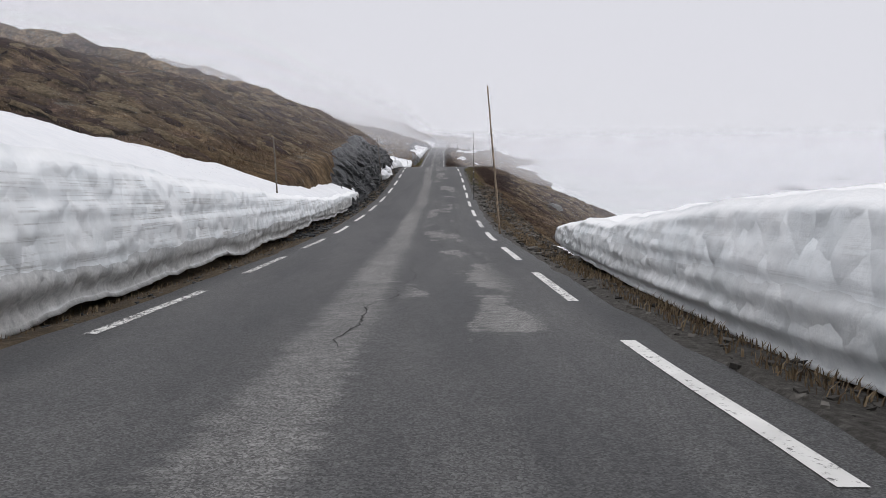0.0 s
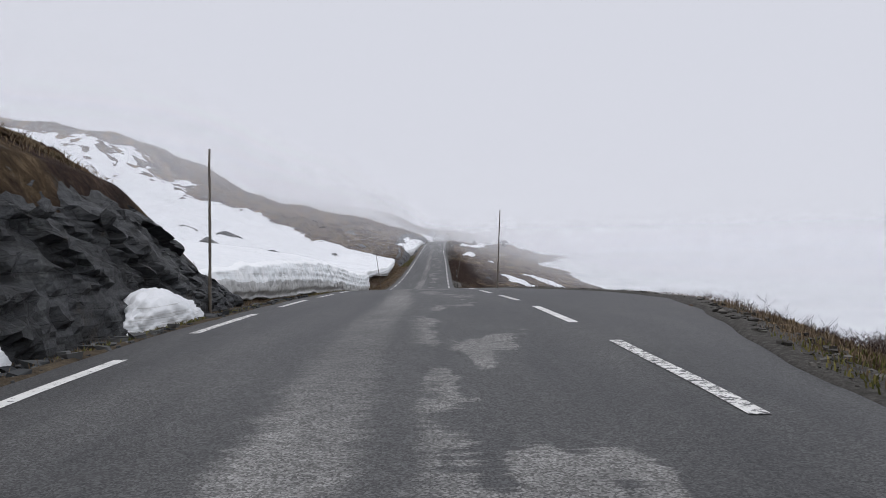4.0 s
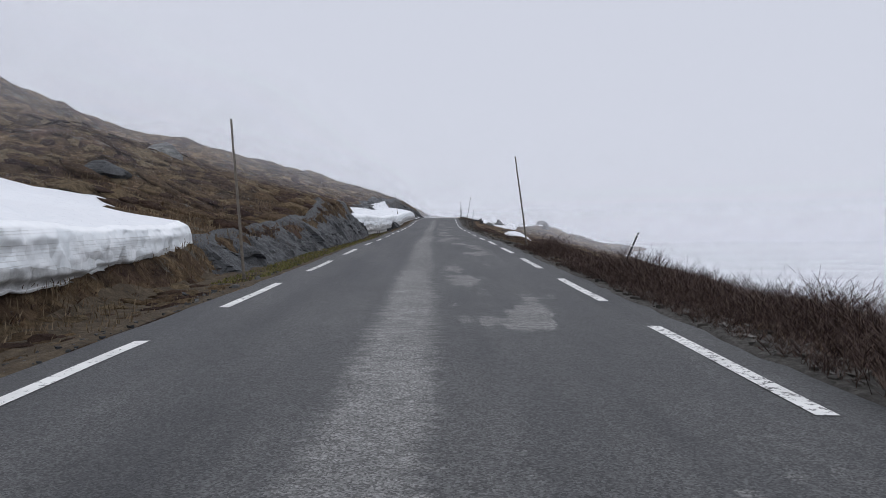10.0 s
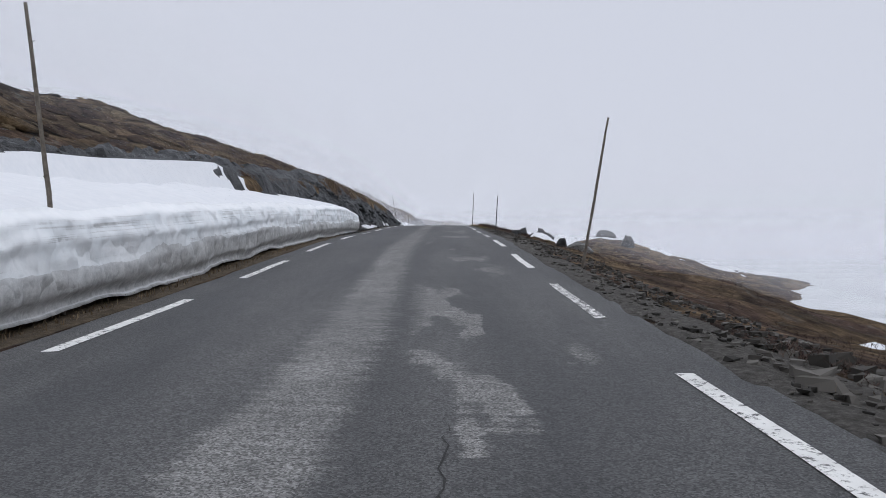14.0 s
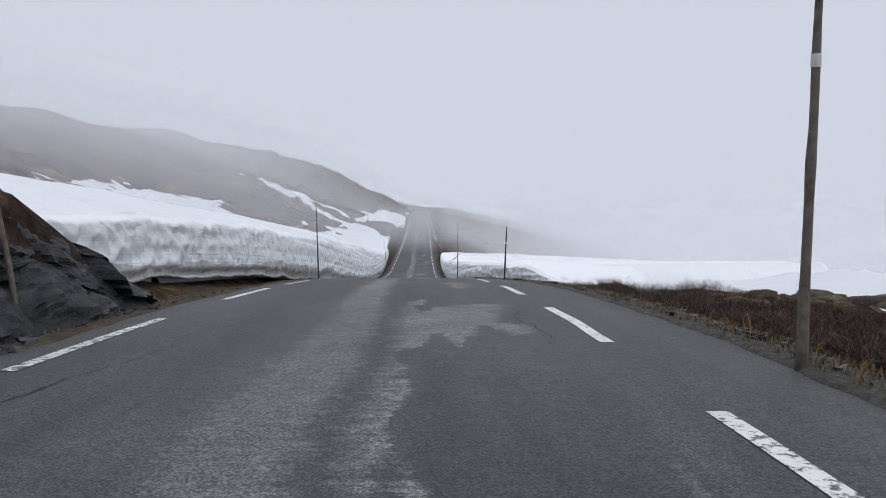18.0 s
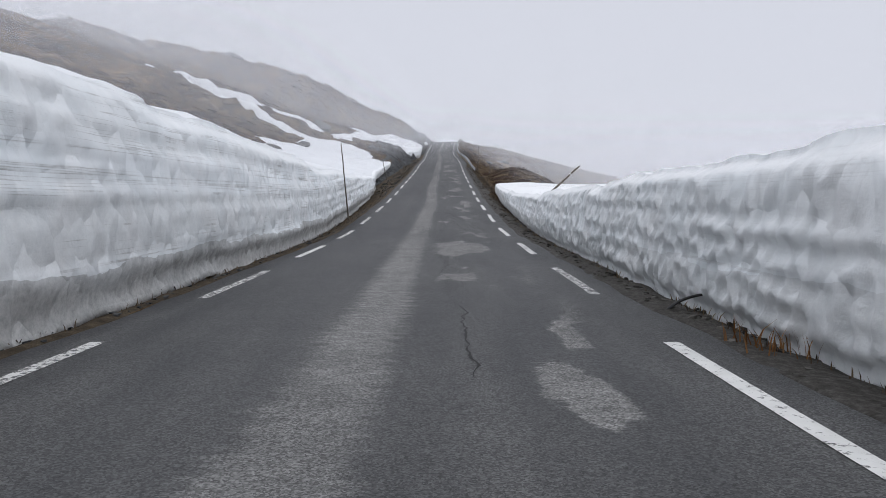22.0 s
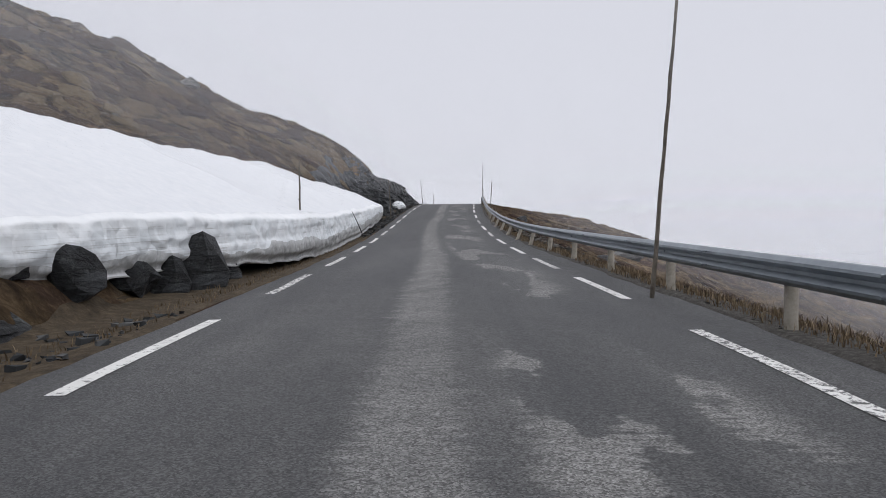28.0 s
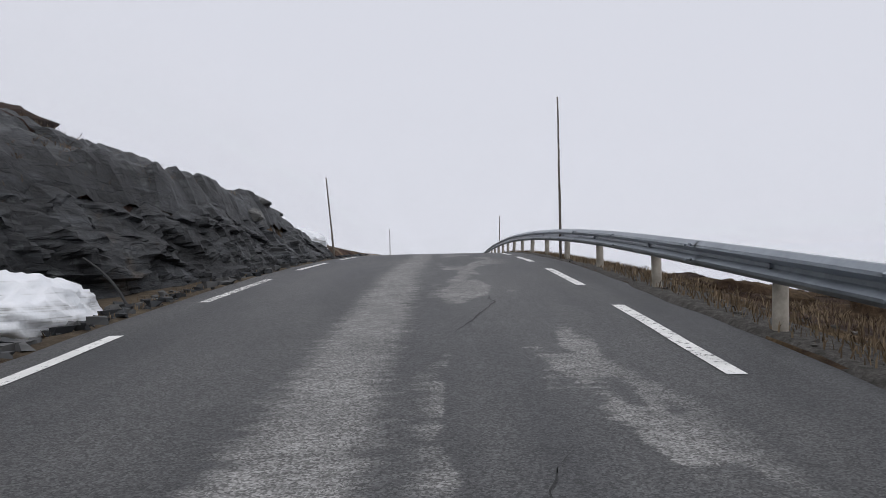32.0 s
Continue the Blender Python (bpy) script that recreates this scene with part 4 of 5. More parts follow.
def rock_outcrop(y0, y1, wide, label, seed=0, cover=0.0, proud=0.3, step=0.2):
    """Bare rock breaking through the turf above a cutting, in tilted steps."""
    yy, dd = np.arange(y0, y1, step), np.arange(0, wide, step)
    D, Y_ = np.meshgrid(dd, yy)
    high = table(CUT_HIGH, Y_)
    u = -(EDGE + table(FOOT_LEFT, Y_) - 0.42 + 0.5 + 0.45 * high - 0.7 + D)
    a, b = Y_ * 0.5 + D * 0.35, D * 1.3 - Y_ * 0.4
    a = a + 0.3 * fbm(Y_ * 0.7, D * 0.7, 233 + seed, 3)
    steps = facets(a, b, 230 + seed) + 0.5 * facets(a * 2.3, b * 2.1, 270 + seed) + 0.25 * facets(a * 4.6, b * 4.4, 310 + seed)
    mask = cover - 0.9 * smooth(0.35, 1.0, D / wide) + 0.9 * fbm(Y_ * 0.22, D * 0.35, 232 + seed, 4)
    mask = mask - 2 * (1 - smooth(y0, y0 + 2, Y_) * (1 - smooth(y1 - 2, y1, Y_)))
    t = np.clip(mask * 1.2, -0.4, proud) + 0.30 * steps * smooth(-0.05, 0.15, mask)
    keep = (mask[:-1, :-1] > -0.25) | (mask[1:, 1:] > -0.25)
    P = np.stack([road_x(Y_) + u, Y_, road_z(Y_) + ground_rel(u, Y_) + t], -1)
    return tagged(new("rock_outcrop", grid_mesh("rock_outcrop", P, ROCK, smooth_shade=False, keep=keep)), label, "rock", "rock outcrops on the slope", "stuff")


rock_outcrop(40, 97, 3.6, "dark wet slabs under hanging turf", 1, -0.42, 0.1)
rock_outcrop(198, 236, 4.0, "grey slate ribs in the brown grass", 2, -0.2, 0.15)
rock_outcrop(236, 300, 4.5, "dark ledges between snow and turf", 3, 0.25)
rock_outcrop(290, 340, 2.6, "dark broken rock under a turf edge", 4, -0.5, 0.12)
rock_outcrop(484, 514, 6.0, "bare grey slabs on the hillside", 5, 0.1)
rock_outcrop(555, 597, 6.5, "black tilted slabs with turf on top", 7, -0.02, 0.12)




def boulder(u, y, size, k=0, turn=0.0, stretch=(1, 1, 1), sink=0.35, label="grey boulder lying on the heath", lift=0.0, group="boulders"):
    ob = new("boulder", (BOULDERS + SLABS)[k])
    x = float(road_x(y)) + u
    z = float(ground(x, y)) + lift
    ob.matrix_world = pose(x, y, z + size * stretch[2] * (0.5 - sink), 0, 0, turn) @ Matrix.Diagonal((size * stretch[0], size * stretch[1], size * stretch[2], 1))
    return tagged(ob, label, "boulder", group)


BIG = "big dark boulder standing on the skyline"
boulder(25.6, 364, 1.5, 6, 20, (1.35, 1.0, 0.85), 0.05, BIG)
boulder(13.2, 345, 0.9, 5, 60, (1.3, 1.0, 1.1), 0.2)
boulder(12.6, 339.5, 0.9, 6, 10, (1.4, 1.0, 1.0), 0.2)
for u_, y_, s_, k_ in ((6.0, 308, 0.35, 5), (6.6, 312, 0.45, 6), (7.4, 316, 0.5, 5), (5.6, 303, 0.25, 7), (9.0, 322, 0.5, 6), (10.6, 327, 0.45, 7),
                       (5.6, 322, 0.3, 5), (6.8, 291, 0.35, 6)):
    boulder(u_, y_, s_, k_, 40 * k_, (1.1, 1.0, 1.2), 0.2, "sharp dark rock sticking out of snow")
boulder(7.9, 293, 0.8, 0, 15, (1.2, 1.0, 0.75), 0.3, "lichen-crusted grey rock at the shoulder")
boulder(23.7, 344.5, 1.1, 5, 70, (1.2, 1.0, 0.95), 0.1, BIG)
for u_, y_, s_, k_ in ((-34, 60, 1.4, 1), (-26, 40, 0.9, 2), (-21, 72, 0.9, 0), (-18.5, 165, 1.4, 1), (-24, 158, 1.6, 2), (-29, 182, 1.8, 1), (-33, 176, 1.5, 0), (-14, 186, 0.9, 2),
                       (-12, 205, 0.8, 1), (-16, 222, 1.0, 2), (-42.5, 580, 2.6, 4), (-38, 572, 1.8, 1), (-20.3, 564, 0.8, 2), (-34, 560, 1.2, 0), (-30, 548, 1.2, 2),
                       (-46, 560, 2.0, 1), (-15.5, 489.5, 1.5, 2), (-14, 471, 0.9, 0), (-9.5, 458, 0.8, 0), (-13, 452, 0.8, 2),
                       (-22, 446, 1.0, 1), (-30, 520, 1.4, 2), (-10, 566, 0.5, 0)):
    boulder(u_, y_, s_, k_, 57 * k_ + y_, (1.5, 1.1, 0.8), 0.3, "lichen-grey boulder on the hillside")
for u_, y_, s_, k_ in ((-5.4, 515, 0.52, 6), (-4.95, 519, 0.8, 5), (-5.9, 513, 0.5, 7), (-4.8, 520.8, 0.42, 6), (-5.4, 517, 0.55, 7), (-5.1, 518.0, 0.5, 5), (-5.9, 514.1, 0.45, 5)):
    boulder(u_, y_, s_, k_, 33 * k_, (1.1, 1.1, 1.1), 0.18, "pointed dark rock poking out of the snow bank")
for u_, y_, s_, k_ in ((7, 40, 0.6, 1), (9, 46, 0.9, 0), (13, 52, 1.4, 2), (16, 62, 1.6, 1), (11, 70, 1.0, 0), (19, 75, 1.3, 2), (22, 86, 1.2, 1), (8.5, 180, 0.6, 1), (14, 172, 0.8, 2),
                       (28, 200, 0.9, 1), (12, 238, 0.7, 2), (18, 246, 0.8, 1), (10.5, 452, 0.8, 0), (9, 456, 0.6, 2), (12, 461, 0.9, 1), (7.4, 449, 0.35, 2), (14, 560, 1.2, 0),
                       (10, 548, 0.9, 1), (6.6, 566, 0.5, 5), (7.3, 558, 0.6, 6)):
    boulder(u_, y_, s_, k_, 71 * k_ + y_, (1.4, 1.1, 0.8), 0.35, "grey rock on the slope below the road")
for u_, y_, s_, k_ in ((-4.35, 55, 0.28, 2), (-4.5, 83, 0.3, 1), (-4.3, 58.5, 0.2, 0), (-4.6, 500, 0.45, 0), (-4.35, 502.5, 0.35, 2), (-4.2, 505, 0.2, 1), (-4.5, 572, 0.3, 5), (-4.4, 568, 0.25, 6),
                       (-5.6, 590, 0.4, 0), (-5.3, 588, 0.35, 2), (-5.9, 592.5, 0.5, 0), (-4.3, 210, 0.18, 0), (-4.4, 207, 0.15, 2), (-4.5, 311, 0.18, 1), (-4.7, 324, 0.25, 5)):
    boulder(u_, y_, s_, k_, 91 * k_ + y_, (1.2, 1.0, 0.8), 0.2, "fallen stone in the ditch", group="ditch stones")


for u_, y_, s_, k_ in ((-4.15, 251.6, 0.55, 5), (-4.2, 253.0, 0.6, 6), (-4.1, 254.4, 0.55, 7), (-4.25, 255.3, 0.5, 5), (-4.1, 247.3, 0.25, 6), (-4.1, 245.2, 0.22, 7)):
    boulder(u_, y_, s_, k_, 12 * k_, (0.95, 1.5, 1.15), 0.12, "black rock bared at the foot of the snow wall", group="rocks under the snow")
for x_, y_, s_, k_ in ((55.6, 121.4, 2.6, 1), (93.5, 198.6, 3.4, 3), (128, 242, 4.5, 2), (23.6, 78.8, 1.0, 0), (31.2, 96.5, 0.9, 4), (112, 190, 2.0, 1), (70, 150, 1.0, 2)):
    ob_ = tagged(new("boulder", BOULDERS[k_]), "low dark rock showing through the lake snow", "boulder", "rocks in the lake snow")
    ob_.matrix_world = pose(x_, y_, LAKE + 0.15 * s_, 0, 0, 40 * k_) @ Matrix.Diagonal((s_ * 1.8, s_ * 1.1, s_ * 0.45, 1))


def snow_lump(u, y, sx, sy, sz, seed, label="dirty white lump of leftover snow by the rock"):
    bm = bmesh.new()
    bmesh.ops.create_icosphere(bm, subdivisions=5, radius=1.0)
    off = Vector((seed, 2 * seed, 0))
    for vert in bm.verts:
        c = vert.co.copy()
        k = 1 + 0.30 * noise.noise(c * 1.2 + off) + 0.22 * (0.5 - abs(noise.noise(c * 2.6 + off))) + 0.13 * (0.4 - abs(noise.noise(c * 6 + off))) + 0.05 * noise.noise(c * 14 + off)
        c *= k
        c.z = max(c.z, -0.25)
        vert.co = Vector((c.x * sx, c.y * sy, c.z * sz))
    ob = new("snow_lump", bm_mesh("snow_lump", bm, SNOW_LUMP, True))
    x = float(road_x(y)) + u
    z = float(min(ground(x, y), road_z(y) + 0.35))
    ob.matrix_world = Matrix.Translation((x, y, z + 0.15 * sz))
    return tagged(ob, label, "snow lump", "lumps of old snow")


snow_lump(-4.4, 68.2, 0.75, 2.3, 0.7, 1)
snow_lump(-4.2, 73.4, 0.5, 1.0, 0.65, 2)
snow_lump(-3.75, 70.7, 0.35, 0.6, 0.2, 3)
snow_lump(-4.35, 79.0, 0.3, 0.4, 0.38, 4)
snow_lump(-4.45, 83.4, 0.35, 0.6, 0.42, 5)
snow_lump(-4.2, 88.6, 0.5, 1.5, 0.55, 6)
snow_lump(-4.4, 57.0, 0.12, 0.14, 0.22, 7)
snow_lump(-4.8, 50.0, 0.35, 0.5, 0.4, 8)
snow_lump(-4.1, 303.3, 0.4, 3.4, 0.27, 9, "low ridge of leftover snow along the asphalt edge")
snow_lump(-4.3, 307.2, 0.35, 1.9, 0.27, 10, "low ridge of leftover snow along the asphalt edge")
snow_lump(-4.5, 317.4, 0.3, 0.5, 0.42, 11)
snow_lump(-4.25, 319.8, 0.2, 0.35, 0.28, 12)
snow_lump(-4.4, 574.3, 0.65, 1.5, 0.55, 13)
snow_lump(-5.8, 597.5, 0.9, 2.0, 0.7, 15)

# cairn with a marker on the knoll
cairn = tagged(new("stone_cairn"), "small squared stone cairn with a spike on the knoll", "cairn")
cx = float(road_x(324.5)) - 12.0
cairn.location = (cx, 324.5, float(ground(cx, 324.5)) + 0.15)
for k in range(9):
    ob = part("stone", SLABS[k % 3], cairn)
    ob.matrix_local = pose(0.30 * (k % 3 - 1) * (1 - 0.12 * (k // 3)), 0.16 * (k % 2), 0.02 + 0.22 * (k // 3), 0, 0, 12 * k) @ Matrix.Diagonal((0.36, 0.34, 0.16, 1))
V_, F_ = tube([(0, 0.05, 0.5), (0.01, 0.05, 0.8), (0, 0.05, 1.15)], [0.05, 0.045, 0.03], 6)
part("spike", soup_mesh("spike", V_, F_, POLE_WOOD), cairn, "dark wooden spike")

# ---- snow poles ----
def snow_pole(u, y, tall, lean=(0.0, 0.0), kind="wood", bend=0.0, base=None, label="", thick=0.032, shade=None):
    """lean: how far the top leans across and along, in metres; bend: how far it arches across."""
    pole = tagged(new("snow_pole"), label or ("slim weathered wooden snow pole at the road edge" if kind == "wood" else "black plastic snow stake with reflector bands"),
                  "snow pole", "snow poles")
    x = float(road_x(y)) + u
    z = float(ground(x, y)) if base is None else float(road_z(y)) + base
    pole.location = (x, y, z - 0.02)
    r = random.Random(int(y * 10) + int(u * 7))
    n = 13
    pts, rad = [], []
    for k in range(n):
        w = k / (n - 1)
        pts.append((lean[0] * w + bend * w * w + (0.006 * r.uniform(-1, 1) if kind == "wood" else 0), lean[1] * w + (0.006 * r.uniform(-1, 1) if kind == "wood" else 0),
                    -0.12 + (tall + 0.12) * w - (abs(bend) * 0.5 * w * w)))
        rad.append(thick * (1.15 - 0.45 * w) * (1 + (0.10 * r.uniform(-1, 1) if kind == "wood" else 0)))
    V, F = tube(pts, rad, 7)
    part("shaft", soup_mesh("shaft", V, F, shade or (POLE_WOOD if kind == "wood" else POLE_BLACK), True), pole)

    def at(w):
        k = w * (n - 1)
        i = min(int(k), n - 2)
        a, b = Vector(pts[i]), Vector(pts[i + 1])
        return a.lerp(b, k - i)

    bands = ((0.72,) if thick > 0.04 else ()) if kind == "wood" else (0.70, 0.93)
    if kind != "plain":
        for w in bands:
            V, F = tube([at(w), at(w + 0.015), at(w + 0.03)], [thick * (1.15 - 0.45 * w) + 0.006] * 3, 8)
            part("reflector_band", soup_mesh("reflector_band", V, F, REFLECT), pole, "pale reflective band")
    if kind == "wood":
        for w in (0.25, 0.45, 0.63, 0.85):
            q = at(w + r.uniform(-0.05, 0.05))
            a = r.uniform(0, 6.3)
            V, F = tube([q, q + Vector((0.05 * math.cos(a), 0.05 * math.sin(a), 0.03))], [0.012, 0.006], 5)
            part("twig_stub", soup_mesh("twig_stub", V, F, POLE_WOOD), pole)
    return pole


for row in ((-4.3, 28.0, 3.5, (-0.10, 0)), (-4.0, 65.2, 3.9, (-0.33, 0)), (3.95, 72.0, 3.9, (0, 0)), (-4.2, 91.8, 3.7, (0.08, 0)),
            (3.9, 108.5, 3.5, (0.2, 0)), (-4.1, 149.8, 3.3, (-0.42, 0)), (3.6, 157.0, 3.4, (0.68, 0)), (3.6, 204.5, 3.4, (-0.45, 0)), (-3.85, 193.5, 3.5, (-0.25, 0)),
            (3.9, 270.5, 3.3, (0.58, 0)), (-4.15, 264.3, 4.15, (-0.48, 0)), (-4.2, 337.0, 3.5, (-0.6, 0)), (-3.4, 358.6, 3.1, (-0.1, 0)),
            (3.6, 379.5, 4.2, (0.03, 0)), (-3.5, 425.4, 3.35, (-0.26, 0)), (-4.42, 459.5, 3.5, (-0.72, 0)), (4.5, 481.5, 3.1, (0.15, 0)), (3.1, 515.0, 4.4, (0.42, 0)),
            (-4.2, 527.0, 3.1, (0.0, 0)), (-3.4, 556.6, 2.9, (-0.15, 0)), (3.6, 584.5, 4.3, (0.05, 0)), (3.85, 561.6, 2.6, (0.16, 0)), (-3.4, 591.5, 2.9, (-0.25, 0)),
            (3.8, 613.0, 2.6, (0.1, 0)), (-4.0, 622.0, 2.6, (0, 0))):
    snow_pole(*row)
snow_pole(3.1, 28.6, 5.0, (-0.43, 0), thick=0.035, label="stout pale debarked snow pole at the shoulder", shade=BARKED)
snow_pole(3.98, 333.9, 3.6, (0.12, 0), thick=0.045, label="stout grey wooden snow pole in the heather")
for row in ((3.05, 49.4, 1.85, (0.0, 0)), (3.25, 134.8, 1.75, (-0.09, 0)), (3.3, 238.4, 1.75, (0.15, 0.4)), (3.5, 351.7, 1.75, (0.08, 0)), (3.6, 292.5, 1.9, (0.12, 0)),
            (3.9, 473.2, 1.8, (0.18, 0)), (4.15, 473.6, 1.8, (0.18, 0)), (3.8, 450.5, 1.75, (0.45, 0)), (-4.2, 45.0, 1.65, (-0.40, 0)), (-4.7, 89.6, 0.6, (0, 0))):
    snow_pole(*row, kind="stake", thick=0.026)
snow_pole(3.21, 402.1, 0.6, (0.1, 0), "plain", 0.75, label="black stake bent flat by the plough", thick=0.02)
snow_pole(-3.3, 538.5, 1.3, (-0.48, 0), "plain", -0.1, label="bent black stake in front of the snow", thick=0.02)
snow_pole(-3.6, 575.4, 0.95, (-0.25, 0), "plain", -0.4, label="bowed black stake in the ditch", thick=0.02)
snow_pole(-3.55, 293.5, 0.25, (0.1, -0.5), "plain", 0.25, label="flattened black stake beside the snow wall", thick=0.018)
snow_pole(4.9, 196.5, 1.1, (0.55, 0), "stake", label="short black stake leaning out of the heather", thick=0.03)
snow_pole(5.1, 426.0, 1.25, (1.5, 0), base=1.0, label="wooden pole leaning far over in the snow", thick=0.05)
snow_pole(-3.7, 378.3, 0.42, (0, 0), "plain", label="broken stump of a snow pole", thick=0.04)
snow_pole(-4.15, 375.0, 0.15, (0.55, 0.3), "plain", base=0.45, label="broken piece of pole stuck in the snow", thick=0.04)
for y_ in (233.6, 235.2):
    snow_pole(-4.1, y_, 0.3, (0.02, 0), "plain", label="short dark peg at the foot of the snow", thick=0.03)

# ---- guardrail ----
RAIL_D, RAIL_H = 0.92, 0.63


def rail_section():
    """Profile of the double-wave beam: out towards the road, and up."""
    return [(0.0, -0.155), (-0.025, -0.150), (-0.075, -0.105), (-0.080, -0.075), (-0.030, -0.035), (-0.004, -0.02), (-0.004, 0.02), (-0.030, 0.035), (-0.080, 0.075), (-0.075, 0.105),
            (-0.025, 0.150), (0.0, 0.155)]


guardrail = tagged(new("guardrail"), "galvanised steel guardrail on grey wooden posts", "guardrail")
first_beam = 478.0
for k in range(41):
    ya, yb = first_beam + 4 * k - 0.15, first_beam + 4 * k + 4.15
    ys = np.linspace(ya, yb, 6)
    prof = rail_section()
    prof = prof + [(a + 0.006, b) for a, b in reversed(prof)]
    drop = 0.55 * (1 - smooth(478, 486, ys))
    out = 0.5 * (1 - smooth(478, 486, ys)) + (0.012 if k % 2 else 0.0) + 0.03 * vnoise(ys * 0.11, ys * 0, 301)
    P = np.array([[(float(road_x(y)) + HALF + RAIL_D + o + a, y, float(road_z(y)) + RAIL_H - d + b) for a, b in prof] for y, o, d in zip(ys, out, drop)])
    beam = part("rail_beam", grid_mesh("rail_beam", P, ZINC, smooth_shade=False), guardrail)
    if k < 36:
        for dz in (-0.09, 0.09):
            for dy in (0.05, 0.2):
                V, F = tube([(float(road_x(yb)) + HALF + RAIL_D - 0.075, yb - dy, float(road_z(yb)) + RAIL_H + dz), (float(road_x(yb)) + HALF + RAIL_D - 0.098, yb - dy, float(road_z(yb)) + RAIL_H + dz)], [0.02, 0.014], 6)
                part("bolt", soup_mesh("bolt", V, F, ZINC), beam)
for k in range(41):
    y = first_beam + 4 * k + 2.0
    low = 0.55 * (1 - float(smooth(478, 486, y)))
    lean = 0.05 * vnoise(y * 3.3, 0.0, 302) + (0.45 * float(smooth(524, 538, y)) * (1 - float(smooth(552, 561, y))))
    x = float(road_x(y)) + HALF + RAIL_D + 0.09 + 0.5 * (1 - float(smooth(478, 486, y)))
    z = float(road_z(y))
    V, F = tube([(x + 0.02 - lean * 1.4, y, z - 0.75), (x - lean * 0.4, y, z + 0.1), (x + 0.02 + lean * 0.1, y, z + RAIL_H + 0.08 - low), (x + 0.02 + lean * 0.1, y, z + RAIL_H + 0.12 - low)], [0.072, 0.072, 0.07, 0.06], 12)
    post = part("post", soup_mesh("post", V, F, POST_WOOD, True), guardrail, "round grey timber post")
    for dz in (0.0,):
        V, F = tube([(x - 0.1, y, z + RAIL_H - low), (x - 0.02, y, z + RAIL_H - low)], [0.03, 0.03], 6)
        part("bracket", soup_mesh("bracket", V, F, ZINC), post)

# ---- plants and loose stones ----
def blades(name, spots, tall, wide, material, label, lean=0.35, seed=0, split=False, category="grass"):
    """Many thin upright blades: spots is an array of x, y, z."""
    rng = np.random.default_rng(seed)
    n = len(spots)
    h = tall * rng.uniform(0.45, 1.15, n)
    a = rng.uniform(0, 2 * np.pi, n)
    dx, dy = np.cos(a) * lean * h * rng.uniform(0.1, 1, n), np.sin(a) * lean * h * rng.uniform(0.1, 1, n)
    px, py = -np.sin(a + 0.6) * wide * rng.uniform(0.6, 1.3, n), np.cos(a + 0.6) * wide * rng.uniform(0.6, 1.3, n)
    b = np.asarray(spots)
    base = b - np.array([0, 0, 0.03])
    mid = b + np.stack([dx * 0.4, dy * 0.4, h * 0.6], -1)
    tip = b + np.stack([dx, dy, h], -1)
    off = np.stack([px, py, 0 * px], -1)
    V = np.stack([base - off, base + off, mid + off * 0.7, mid - off * 0.7, tip + off * 0.12, tip - off * 0.12], 1).reshape(-1, 3)
    i = np.arange(n)[:, None] * 6
    F = np.concatenate([i + np.array([[0, 1, 2, 3]]), i + np.array([[3, 2, 4, 5]])])
    return tagged(new(name, soup_mesh(name, V, F, material)), label, category, kind="stuff")


def twigs(name, spots, tall, label, seed=0, thick=0.009, material=None, forks=4, mound=0.0):
    """Leafless heather and dwarf birch: stems that fork twice; mound: how uneven their height is."""
    rng = np.random.default_rng(seed)
    n = len(spots)
    A, B, R = [], [], []
    h = tall * rng.uniform(0.5, 1.15, n)
    a = rng.uniform(0, 2 * np.pi, n)
    lean = rng.uniform(0.15, 1.0, n)
    if mound:
        s_ = np.asarray(spots)
        h = h * np.clip(0.85 + mound * fbm(s_[:, 0] * 0.7, s_[:, 1] * 0.5, 57, 3), 0.3, 1.35)
    p0 = np.asarray(spots) - np.array([0, 0, 0.04])
    d = np.stack([np.cos(a) * lean, np.sin(a) * lean, np.ones(n)], -1)
    p1 = p0 + d * (h * 0.5)[:, None]
    A.append(p0), B.append(p1), R.append(np.full(n, thick))
    for k in range(forks):
        b = a + rng.uniform(-2.6, 2.6, n)
        out = rng.uniform(0.4, 1.5, n)
        e = np.stack([np.cos(b) * out, np.sin(b) * out, rng.uniform(0.5, 1.2, n)], -1)
        s = p0 + (p1 - p0) * rng.uniform(0.35, 1.0, n)[:, None]
        q = s + e * (h * rng.uniform(0.18, 0.40, n))[:, None]
        A.append(s), B.append(q), R.append(np.full(n, thick * 0.75))
        for j in range(2 if k < forks - 2 else 1):   # short side twigs with buds at their ends
            b2 = b + rng.uniform(-1.6, 1.6, n)
            e2 = np.stack([np.cos(b2) * 0.9, np.sin(b2) * 0.9, rng.uniform(0.4, 1.1, n)], -1)
            s2 = s + (q - s) * rng.uniform(0.4, 1.0, n)[:, None]
            A.append(s2), B.append(s2 + e2 * (h * rng.uniform(0.06, 0.16, n))[:, None]), R.append(np.full(n, thick * 0.8))
    A, B, R = np.concatenate(A), np.concatenate(B), np.concatenate(R)
    m = len(A)
    t = rng.uniform(0, np.pi, m)
    o = np.stack([np.cos(t), np.sin(t), 0 * t], -1) * R[:, None]
    V = np.stack([A - o, A + o, B + o * 0.5, B - o * 0.5], 1).reshape(-1, 3)
    F = np.arange(m)[:, None] * 4 + np.array([[0, 1, 2, 3]])
    return tagged(new(name, soup_mesh(name, V, F, material or HEATHER)), label, "shrub", kind="stuff")


